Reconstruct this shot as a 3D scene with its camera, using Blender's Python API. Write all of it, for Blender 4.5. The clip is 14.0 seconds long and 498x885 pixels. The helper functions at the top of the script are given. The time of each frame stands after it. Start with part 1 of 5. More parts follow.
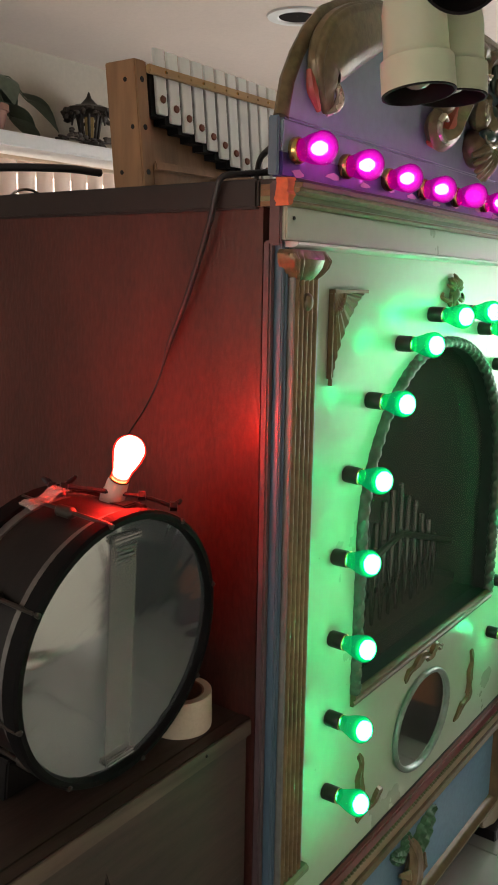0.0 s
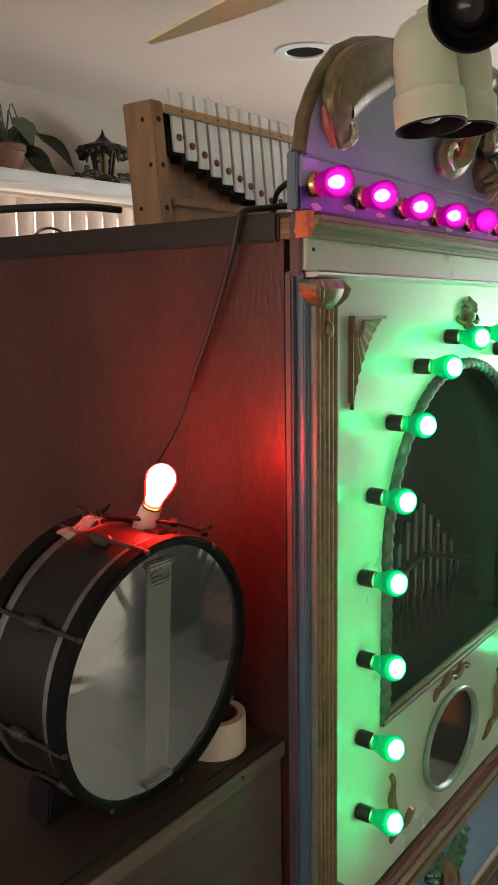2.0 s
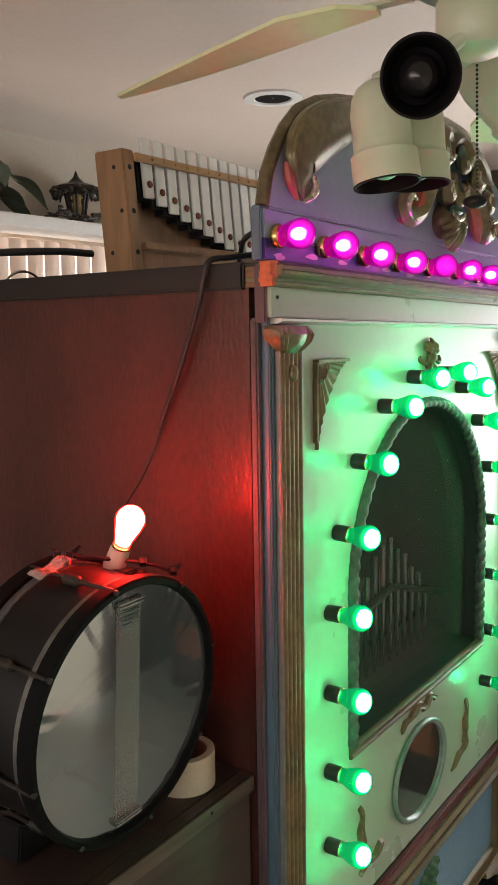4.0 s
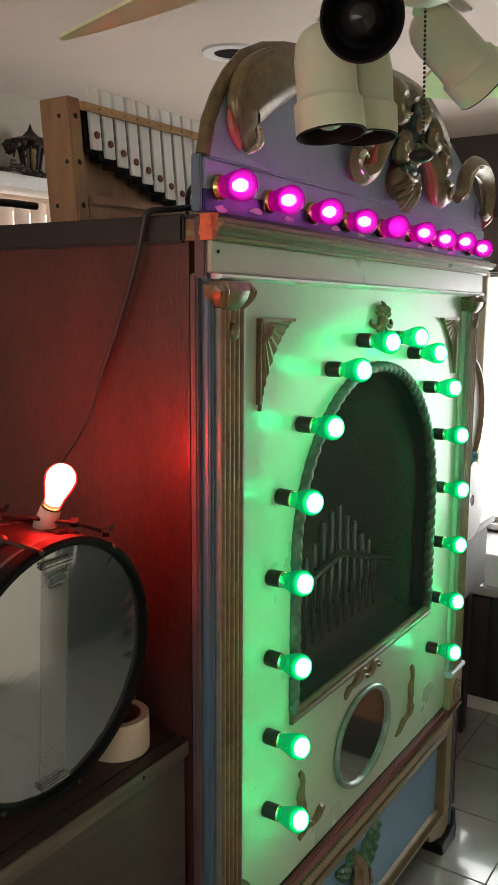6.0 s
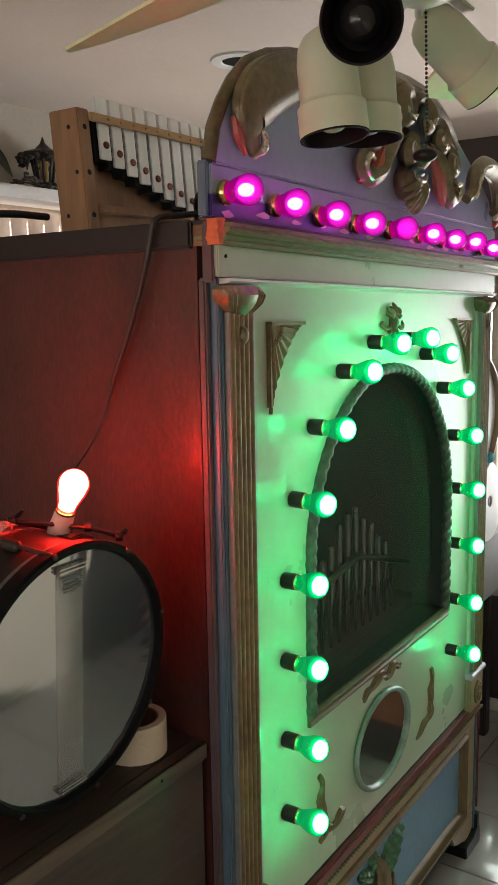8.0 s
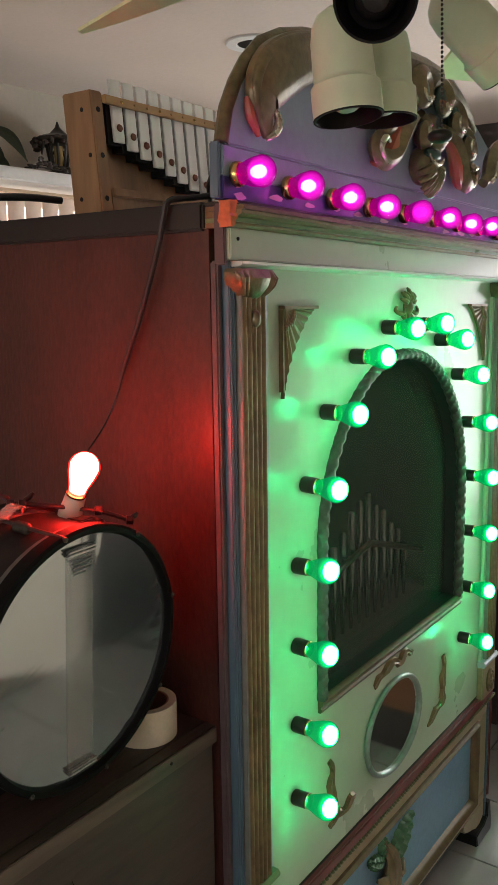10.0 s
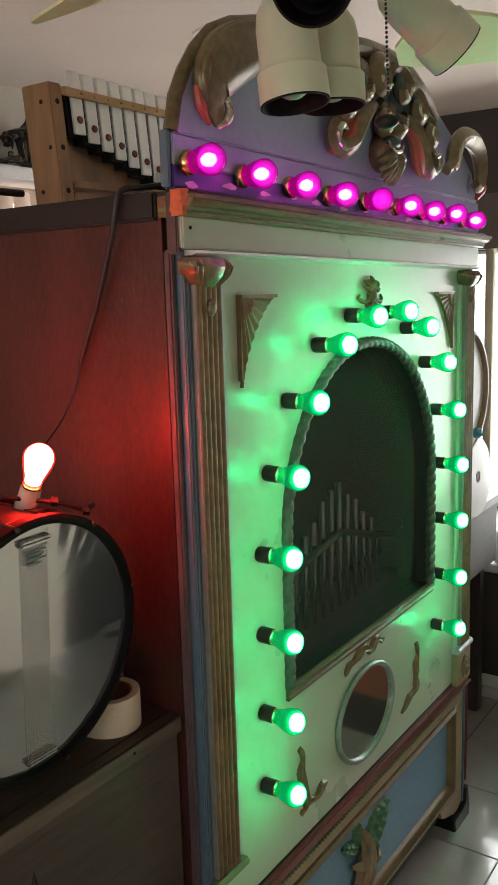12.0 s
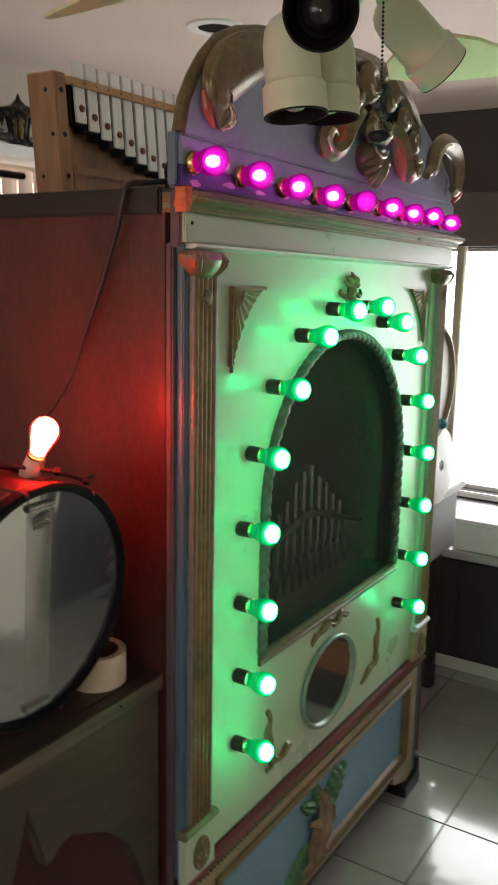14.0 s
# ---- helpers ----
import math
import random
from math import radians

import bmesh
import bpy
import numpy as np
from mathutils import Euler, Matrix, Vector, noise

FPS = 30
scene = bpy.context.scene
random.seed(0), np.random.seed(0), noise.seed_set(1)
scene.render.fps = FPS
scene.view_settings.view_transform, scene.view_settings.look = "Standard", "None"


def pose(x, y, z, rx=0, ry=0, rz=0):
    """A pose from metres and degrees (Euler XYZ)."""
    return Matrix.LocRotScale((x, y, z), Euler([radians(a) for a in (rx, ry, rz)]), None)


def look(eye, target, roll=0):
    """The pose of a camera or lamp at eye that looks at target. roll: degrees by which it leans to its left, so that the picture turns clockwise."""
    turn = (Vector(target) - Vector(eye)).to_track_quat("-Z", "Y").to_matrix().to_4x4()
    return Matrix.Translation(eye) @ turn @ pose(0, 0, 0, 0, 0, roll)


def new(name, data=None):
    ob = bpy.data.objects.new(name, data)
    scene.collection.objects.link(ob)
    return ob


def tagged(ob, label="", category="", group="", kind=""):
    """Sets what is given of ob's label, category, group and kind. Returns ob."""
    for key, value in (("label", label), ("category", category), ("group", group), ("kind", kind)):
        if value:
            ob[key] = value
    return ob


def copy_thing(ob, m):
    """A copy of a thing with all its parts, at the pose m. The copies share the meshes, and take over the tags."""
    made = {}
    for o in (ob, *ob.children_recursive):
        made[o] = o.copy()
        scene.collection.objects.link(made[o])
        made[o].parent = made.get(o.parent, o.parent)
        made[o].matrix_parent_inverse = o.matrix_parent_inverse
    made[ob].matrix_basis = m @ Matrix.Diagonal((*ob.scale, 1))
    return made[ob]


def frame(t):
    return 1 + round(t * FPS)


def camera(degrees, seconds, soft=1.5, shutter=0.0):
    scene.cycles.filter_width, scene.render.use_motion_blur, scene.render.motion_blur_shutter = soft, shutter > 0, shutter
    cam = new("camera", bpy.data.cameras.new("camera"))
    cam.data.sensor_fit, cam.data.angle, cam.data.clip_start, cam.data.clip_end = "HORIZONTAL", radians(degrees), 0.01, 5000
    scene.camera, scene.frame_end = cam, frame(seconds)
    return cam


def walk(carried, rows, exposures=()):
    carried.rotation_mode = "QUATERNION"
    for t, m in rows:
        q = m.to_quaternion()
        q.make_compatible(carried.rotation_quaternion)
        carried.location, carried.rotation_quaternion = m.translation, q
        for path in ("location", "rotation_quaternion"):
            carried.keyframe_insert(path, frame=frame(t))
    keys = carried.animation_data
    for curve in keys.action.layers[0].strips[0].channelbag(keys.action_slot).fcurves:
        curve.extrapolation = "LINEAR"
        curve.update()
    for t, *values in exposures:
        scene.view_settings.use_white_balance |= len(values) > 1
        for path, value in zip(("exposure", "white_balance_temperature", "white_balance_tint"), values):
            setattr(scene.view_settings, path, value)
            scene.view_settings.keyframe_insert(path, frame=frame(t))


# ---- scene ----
cam = camera(32.6, 14.0, shutter=0.5)
PATH = [
    (0, (0.038, 0.065, 1.64), (-1.115, 1.652, 1.253), 0.9),
    (0.5, (0.035, 0.046, 1.647), (-1.131, 1.629, 1.279), -0.0),
    (1, (0.043, 0.038, 1.643), (-1.144, 1.607, 1.284), -0.1),
    (1.5, (0.044, 0.02, 1.646), (-1.148, 1.589, 1.299), -0.2),
    (2, (0.042, 0.025, 1.647), (-1.143, 1.602, 1.318), -0.9),
    (4.3, (0.078, 0.001, 1.672), (-1.054, 1.63, 1.417), -1.3),
    (4.5, (0.079, 0.012, 1.666), (-1.048, 1.644, 1.406), -1.9),
    (5, (0.1, 0.049, 1.648), (-0.999, 1.693, 1.35), -2.1),
    (5.5, (0.098, 0.056, 1.649), (-0.972, 1.714, 1.325), -0.6),
    (6, (0.096, 0.056, 1.65), (-0.98, 1.708, 1.319), 0.3),
    (6.5, (0.1, 0.053, 1.653), (-0.993, 1.694, 1.315), 0.2),
    (7, (0.108, 0.051, 1.65), (-0.997, 1.686, 1.323), -0.3),
    (7.5, (0.108, 0.054, 1.648), (-1.005, 1.685, 1.328), -0.6),
    (8, (0.111, 0.057, 1.644), (-1.005, 1.687, 1.33), -1.0),
    (8.5, (0.115, 0.056, 1.646), (-0.999, 1.687, 1.333), -0.9),
    (9, (0.112, 0.052, 1.644), (-1.01, 1.676, 1.323), -0.8),
    (11.3, (0.126, 0.082, 1.631), (-1.026, 1.676, 1.272), -1.1),
    (11.5, (0.131, 0.077, 1.633), (-1.004, 1.684, 1.278), -1.3),
    (12, (0.158, 0.091, 1.626), (-0.965, 1.708, 1.273), -1.7),
    (12.5, (0.184, 0.093, 1.631), (-0.939, 1.708, 1.271), -0.2),
    (13, (0.211, 0.027, 1.645), (-0.907, 1.649, 1.299), -0.3),
    (13.5, (0.201, -0.003, 1.645), (-0.916, 1.62, 1.301), -2.6),
    (14, (0.185, -0.025, 1.646), (-0.861, 1.634, 1.251), 1.1),
]
walk(cam, [(t, look(eye, target, roll)) for t, eye, target, roll in PATH],
     [(0.0, 0.46), (1.5, 0.46), (2.2, 0.60), (4.3, 0.66), (5.0, 0.60), (5.6, 0.36), (6.5, 0.36), (11.5, 0.36), (14.0, 0.36)])

# ---- world, windows' light, exposure ----
scene.view_settings.exposure = 0.0
world = bpy.data.worlds.new("sky")
scene.world = world
world.use_nodes = True
wn = world.node_tree
sky = wn.nodes.new("ShaderNodeTexSky")
sky.sky_type = "NISHITA"
sky.sun_disc = False
sky.sun_elevation, sky.sun_rotation = radians(16), radians(212)
wn.links.new(sky.outputs[0], wn.nodes["Background"].inputs[0])
wn.nodes["Background"].inputs[1].default_value = 0.1


def lamp_area(name, m, w, h, watts, colour):
    d = bpy.data.lights.new(name, "AREA")
    d.shape, d.size, d.size_y, d.energy, d.color = "RECTANGLE", w, h, watts, colour
    ob = new(name, d)
    ob.matrix_world = m
    return ob


# area lamps at the two visible windows, and a fill at the added south one
lamp_area("north_daylight", look((-0.70, 4.06, 1.20), (-0.6, 1.0, 1.0)), 2.2, 1.0, 3.0, (1.0, 0.98, 0.93))
lamp_area("west_daylight", look((-2.42, 1.85, 1.6), (0.0, 1.6, 1.3)), 1.8, 0.8, 2.2, (1.0, 0.86, 0.74))
lamp_area("south_daylight", look((-0.60, -1.66, 1.64), (-0.6, 1.0, 1.1)), 2.4, 0.7, 16.0, (1.0, 0.97, 0.96))
sun_data = bpy.data.lights.new("sun", "SUN")
sun_data.energy, sun_data.angle, sun_data.color = 5.0, radians(0.5), (1.0, 0.96, 0.92)
sun_ob = new("sun", sun_data)
sun_ob.matrix_world = look((-5.0, -8.0, 3.70), (0.0, 0.0, 1.0))


# ---- materials ----
def mat(name, base, rough=0.5, metal=0.0, var=0.25, scale=8.0, bump=0.1, bscale=60.0, stretch=(1, 1, 1), dark=None, spec=0.5, coat=0.0, emit=None, estr=0.0, alpha=1.0, trans=0.0):
    """Paint, wood or metal: two scales of variation, a bump and a worn roughness."""
    m = bpy.data.materials.new(name)
    m.use_nodes = True
    t = m.node_tree
    b = t.nodes["Principled BSDF"]
    tc = t.nodes.new("ShaderNodeTexCoord")
    mp = t.nodes.new("ShaderNodeMapping")
    mp.inputs["Scale"].default_value = stretch
    t.links.new(tc.outputs["Object"], mp.inputs[0])
    n1 = t.nodes.new("ShaderNodeTexNoise")
    n1.inputs["Scale"].default_value, n1.inputs["Detail"].default_value = scale, 6
    n2 = t.nodes.new("ShaderNodeTexNoise")
    n2.inputs["Scale"].default_value, n2.inputs["Detail"].default_value = bscale, 4
    t.links.new(mp.outputs[0], n1.inputs["Vector"])
    t.links.new(mp.outputs[0], n2.inputs["Vector"])
    ramp = t.nodes.new("ShaderNodeValToRGB")
    dk = dark or tuple(c * (1 - var) for c in base)
    lt = tuple(min(1, c * (1 + var * 0.4)) for c in base)
    ramp.color_ramp.elements[0].position, ramp.color_ramp.elements[1].position = 0.32, 0.68
    ramp.color_ramp.elements[0].color, ramp.color_ramp.elements[1].color = (*dk, 1), (*lt, 1)
    mix = t.nodes.new("ShaderNodeMix")
    mix.data_type = "FLOAT"
    mix.inputs[0].default_value = 0.4
    t.links.new(n1.outputs[0], mix.inputs[2])
    t.links.new(n2.outputs[0], mix.inputs[3])
    t.links.new(mix.outputs[0], ramp.inputs[0])
    t.links.new(ramp.outputs[0], b.inputs["Base Color"])
    mr = t.nodes.new("ShaderNodeMapRange")
    mr.inputs["To Min"].default_value, mr.inputs["To Max"].default_value = max(0.02, rough - 0.1), min(1, rough + 0.1)
    t.links.new(n1.outputs[0], mr.inputs[0])
    t.links.new(mr.outputs[0], b.inputs["Roughness"])
    bp = t.nodes.new("ShaderNodeBump")
    bp.inputs["Strength"].default_value, bp.inputs["Distance"].default_value = bump, 0.004
    t.links.new(n2.outputs[0], bp.inputs["Height"])
    t.links.new(bp.outputs[0], b.inputs["Normal"])
    b.inputs["Metallic"].default_value = metal
    b.inputs["Specular IOR Level"].default_value = spec
    b.inputs["Coat Weight"].default_value = coat
    b.inputs["Alpha"].default_value = alpha
    b.inputs["Transmission Weight"].default_value = trans
    if emit:
        b.inputs["Emission Color"].default_value, b.inputs["Emission Strength"].default_value = (*emit, 1), estr
    return m


def glow(name, colour, strength):
    m = bpy.data.materials.new(name)
    m.use_nodes = True
    t = m.node_tree
    t.nodes.remove(t.nodes["Principled BSDF"])
    e = t.nodes.new("ShaderNodeEmission")
    e.inputs[0].default_value, e.inputs[1].default_value = (*colour, 1), strength
    t.links.new(e.outputs[0], t.nodes["Material Output"].inputs[0])
    return m


def lit_glass(name, tint, lit, strength):
    """Coloured lamp glass with the lamp burning inside: clear, tinted, faintly aglow, with a gloss."""
    m = bpy.data.materials.new(name)
    m.use_nodes = True
    t = m.node_tree
    t.nodes.remove(t.nodes["Principled BSDF"])
    tr = t.nodes.new("ShaderNodeBsdfTransparent")
    tr.inputs[0].default_value = (*tint, 1)
    e = t.nodes.new("ShaderNodeEmission")
    e.inputs[0].default_value, e.inputs[1].default_value = (*lit, 1), strength
    add = t.nodes.new("ShaderNodeAddShader")
    t.links.new(tr.outputs[0], add.inputs[0])
    t.links.new(e.outputs[0], add.inputs[1])
    gl = t.nodes.new("ShaderNodeBsdfGlossy")
    gl.inputs["Roughness"].default_value = 0.06
    mx = t.nodes.new("ShaderNodeMixShader")
    mx.inputs[0].default_value = 0.05
    t.links.new(add.outputs[0], mx.inputs[1])
    t.links.new(gl.outputs[0], mx.inputs[2])
    t.links.new(mx.outputs[0], t.nodes["Material Output"].inputs[0])
    return m


CREAM = mat("cream_paint", (0.425, 0.482, 0.385), 0.30, spec=0.5, var=0.06, scale=5, bump=0.05, bscale=40)
LILAC = mat("lilac_paint", (0.42, 0.42, 0.52), 0.35, var=0.15)
BLUEEDGE = mat("slate_blue_paint", (0.10, 0.165, 0.22), 0.4, var=0.35, scale=9, stretch=(1, 1, 0.2))
EDGEGREY = mat("dull_silver_edge_paint", (0.20, 0.20, 0.18), 0.4, var=0.3)
REDEDGE = mat("worn_red_edge", (0.10, 0.066, 0.072), 0.5, var=0.4, scale=14)
SIDE = mat("mahogany_stain", (0.066, 0.019, 0.015), 0.34, var=0.6, scale=7, bump=0.28, bscale=150, stretch=(1, 1, 0.36), coat=0.06)
SIDETOP = mat("dark_moulding", (0.012, 0.008, 0.007), 0.5, var=0.5, scale=12)
GOLD = mat("tarnished_gold_paint", (0.20, 0.13, 0.06), 0.42, metal=0.2, var=0.5, scale=12, bump=0.2, bscale=70)
BRONZE = mat("bronze_carving", (0.20, 0.155, 0.085), 0.34, metal=0.35, var=0.55, scale=16, bump=0.25, bscale=80)
GILT = mat("polished_gilt", (0.55, 0.50, 0.38), 0.26, metal=0.7, var=0.4, scale=20, bump=0.1)
CARVRED = mat("red_painted_edge", (0.42, 0.09, 0.06), 0.4, var=0.3)
GREENTRIM = mat("green_trim_paint", (0.15, 0.19, 0.09), 0.3, var=0.3)
PEDBLUE = mat("grey_blue_paint", (0.27, 0.36, 0.42), 0.30, var=0.15, scale=4, bump=0.05)
PURPLE = mat("violet_strip_paint", (0.03, 0.022, 0.15), 0.4, var=0.5, scale=16)
PEEL = mat("peeled_pink_patch", (0.42, 0.28, 0.36), 0.6, var=0.3)
ORANGE = mat("bare_orange_wood", (0.62, 0.16, 0.06), 0.6, var=0.4, scale=30, bump=0.4)
REDRAIL = mat("dark_red_paint", (0.17, 0.035, 0.035), 0.4, var=0.3)
TAN = mat("tan_paint", (0.31, 0.235, 0.145), 0.45, var=0.25)
FRAMEGOLD = mat("brown_gold_frame", (0.15, 0.098, 0.05), 0.42, metal=0.2, var=0.4)
PANELBLUE = mat("sky_blue_panel", (0.16, 0.28, 0.40), 0.45, var=0.2, scale=4)
LEAFGREEN = mat("green_carved_leaf", (0.05, 0.16, 0.07), 0.45, var=0.5, scale=20)
BLACK = mat("black_paint", (0.009, 0.008, 0.008), 0.45, var=0.4, spec=0.3)
RUBBER = mat("black_rubber", (0.012, 0.012, 0.013), 0.55, var=0.3)
SOCKET = mat("black_socket", (0.02, 0.017, 0.015), 0.35, var=0.3)
BRASS = mat("brass", (0.72, 0.50, 0.18), 0.25, metal=1, var=0.2)
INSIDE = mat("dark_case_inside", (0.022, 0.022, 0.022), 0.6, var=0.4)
PIPE = mat("dull_tin_pipe", (0.20, 0.20, 0.19), 0.16, metal=0.9, var=0.4)
WOODPINE = mat("aged_pine", (0.36, 0.20, 0.10), 0.5, var=0.45, scale=6, bump=0.2, bscale=50, stretch=(1, 1, 0.15))
WOODSTRIP = mat("pale_strip_wood", (0.50, 0.30, 0.13), 0.45, var=0.25, stretch=(1, 0.15, 1))
ALU = mat("brushed_aluminium", (0.86, 0.86, 0.82), 0.38, metal=0.3, var=0.12, scale=9, stretch=(1, 1, 0.1))
RUST = mat("rusty_pin", (0.20, 0.06, 0.03), 0.5, metal=0.3, var=0.4, scale=60)
SHELFWOOD = mat("dark_shelf_wood", (0.046, 0.027, 0.020), 0.5, var=0.75, scale=9, bump=0.35, bscale=60, stretch=(1, 0.12, 1))
DRUMSHELL = mat("black_drum_wrap", (0.009, 0.007, 0.0065), 0.5, var=0.4, spec=0.3)
HOOP = mat("black_drum_hoop", (0.006, 0.0055, 0.0055), 0.65, var=0.3, spec=0.08)
STEEL = mat("worn_chrome", (0.55, 0.55, 0.55), 0.22, metal=1, var=0.25, scale=20)
BANDMETAL = mat("tarnished_band_metal", (0.20, 0.19, 0.18), 0.42, metal=0.7, var=0.5, scale=20)
TAPE = mat("cream_masking_tape", (0.55, 0.47, 0.36), 0.55, var=0.15, bscale=160, stretch=(1, 1, 1))
CARD = mat("brown_core_card", (0.22, 0.10, 0.06), 0.7)
HOLDER = mat("beige_lampholder", (0.60, 0.47, 0.38), 0.3, var=0.15)
PVC = mat("ivory_lamp_housing", (0.53, 0.56, 0.43), 0.33, var=0.06, bump=0.02)
LAMPIN = mat("black_baffle", (0.009, 0.007, 0.008), 0.65, var=0.3, spec=0.12)
DIMGLASS = mat("dim_lamp_glass", (0.30, 0.29, 0.27), 0.10, var=0.1, spec=0.5)
DARKGLASS = mat("smoked_lamp_glass", (0.014, 0.012, 0.013), 0.25, var=0.1, spec=0.4)
RECESS = mat("dark_recess", (0.02, 0.017, 0.015), 0.95, var=0.3, spec=0.05)
RIBBON = mat("pale_snare_ribbon", (0.46, 0.45, 0.42), 0.4, var=0.2, alpha=0.17)
SCRIM = mat("dark_scrim_cloth", (0.13, 0.105, 0.10), 0.9, var=0.1, alpha=0.30, spec=0.1)
BEADS = mat("brown_green_beads", (0.15, 0.16, 0.075), 0.4, var=0.4)
BLADE = mat("cream_fan_blade", (0.70, 0.76, 0.46), 0.75, var=0.08, spec=0.1)
CEIL = mat("ceiling_paint", (0.66, 0.55, 0.475), 0.75, var=0.07, scale=3, bump=0.15, bscale=70)
WALL = mat("beige_wall_paint", (0.50, 0.45, 0.37), 0.75, var=0.1, scale=3, bump=0.1)
DARKWALL = mat("dark_brown_wall_paint", (0.06, 0.047, 0.043), 0.6, var=0.25, scale=4)
TILE = mat("glazed_floor_tile", (0.33, 0.32, 0.31), 0.13, var=0.1, scale=6, bump=0.16, bscale=14, spec=0.8, coat=0.7)
GROUT = mat("dark_grout", (0.12, 0.10, 0.085), 0.9)
WHITE = mat("white_paint", (0.74, 0.73, 0.70), 0.45, var=0.08)
GREYTOP = mat("grey_laminate", (0.42, 0.41, 0.41), 0.35, var=0.1)
CHARCOAL = mat("dark_cabinet_paint", (0.045, 0.036, 0.036), 0.45, var=0.3)
PAPER = mat("white_paper", (0.72, 0.72, 0.72), 0.7, var=0.08)
TEAL = mat("teal_cloth", (0.10, 0.42, 0.50), 0.7)
LEAF = mat("houseplant_leaf", (0.085, 0.115, 0.075), 0.45, var=0.5, scale=10)
DRYLEAF = mat("dry_brown_leaf", (0.045, 0.032, 0.022), 0.6, var=0.5, scale=30)
CLAY = mat("clay_pot", (0.28, 0.13, 0.085), 0.7, var=0.25)
IRON = mat("dark_iron", (0.035, 0.028, 0.022), 0.5, metal=0.4, var=0.4)
AMBER = mat("amber_lantern_glass", (0.60, 0.42, 0.16), 0.25, var=0.2)
BLIND = mat("blind_fabric", (0.82, 0.62, 0.50), 0.7, var=0.06, trans=0.0)
CURTAIN = mat("sheer_curtain", (0.66, 0.60, 0.46), 0.8, var=0.08, alpha=0.72)
TEXT = mat("grey_print", (0.10, 0.10, 0.10), 0.5)
CLEARTAPE = mat("clear_packing_tape", (0.55, 0.50, 0.45), 0.12, var=0.2, alpha=0.4)
DAY = glow("bright_outdoors", (0.97, 0.98, 0.97), 5.0)
DAYW = glow("bright_yard", (1.0, 0.86, 0.72), 2.2)

MIRROR = mat("mirror_silver", (0.82, 0.84, 0.83), 0.03, metal=1, var=0.02, bump=0.0)

GREENGLASS = lit_glass("green_lamp_glass", (0.034, 0.60, 0.27), (0.0, 1.0, 0.34), 0.12)
# the two halo materials glow by themselves to imitate soft light round the core
GREENHALO = lit_glass("green_lamp_frosting", (0.86, 1.0, 0.93), (0.02, 1.0, 0.48), 0.20)
GREENCORE = glow("green_lamp_core", (1.0, 1.0, 0.95), 56.0)
PINKGLASS = lit_glass("magenta_lamp_glass", (0.68, 0.09, 0.56), (0.80, 0.0, 0.55), 0.12)
PINKHALO = lit_glass("magenta_lamp_frosting", (0.975, 0.84, 0.975), (1.0, 0.10, 0.85), 0.20)
PINKCORE = glow("magenta_lamp_core", (1.0, 1.0, 0.95), 22.0)
PINKDIM = glow("dim_magenta_core", (0.9, 0.05, 0.80), 4.0)
REDGLASS = lit_glass("red_lamp_glass", (1.0, 0.22, 0.16), (1.0, 0.03, 0.02), 1.2)
REDCORE = glow("red_lamp_core", (1.0, 0.085, 0.075), 165.0)


def head_film(name):
    m = bpy.data.materials.new(name)
    m.use_nodes = True
    t = m.node_tree
    b = t.nodes["Principled BSDF"]
    b.inputs["Base Color"].default_value = (0.062, 0.070, 0.082, 1)
    b.inputs["Roughness"].default_value = 0.06
    b.inputs["Specular IOR Level"].default_value = 1.0
    b.inputs["Coat Weight"].default_value, b.inputs["Coat Roughness"].default_value = 1.0, 0.06
    b.inputs["Coat IOR"].default_value = 2.9
    tc = t.nodes.new("ShaderNodeTexCoord")
    n = t.nodes.new("ShaderNodeTexNoise")
    n.inputs["Scale"].default_value = 4
    t.links.new(tc.outputs["Object"], n.inputs["Vector"])
    w = t.nodes.new("ShaderNodeTexNoise")
    w.inputs["Scale"].default_value = 14
    mp = t.nodes.new("ShaderNodeMapping")
    mp.vector_type = "TEXTURE"
    mp.inputs["Rotation"].default_value = (radians(24), 0, 0)
    mp.inputs["Scale"].default_value = (1.0, 2.6, 0.42)
    t.links.new(tc.outputs["Object"], mp.inputs[0])
    t.links.new(mp.outputs[0], w.inputs["Vector"])
    bp = t.nodes.new("ShaderNodeBump")
    bp.inputs["Strength"].default_value, bp.inputs["Distance"].default_value = 0.06, 0.01
    t.links.new(w.outputs[0], bp.inputs["Height"])
    t.links.new(bp.outputs[0], b.inputs["Normal"])
    return m


FILM = head_film("clear_drum_film")


# ---- mesh helpers ----
ORG = {}
SAGGED = ("fairground_organ", "carved_pediment")


def sag(y, z):
    """The old case hangs a little towards its far end, at the top."""
    return 0.015 * (y - 1.15) * min(1.0, max(0.0, (z - 1.45) / 0.2))


def thing(name, loc, label, category, group="", kind=""):
    ob = new(name)
    ob.location = loc
    ob.empty_display_size = 0.05
    ORG[ob] = Vector(loc)
    return tagged(ob, label, category, group, kind)


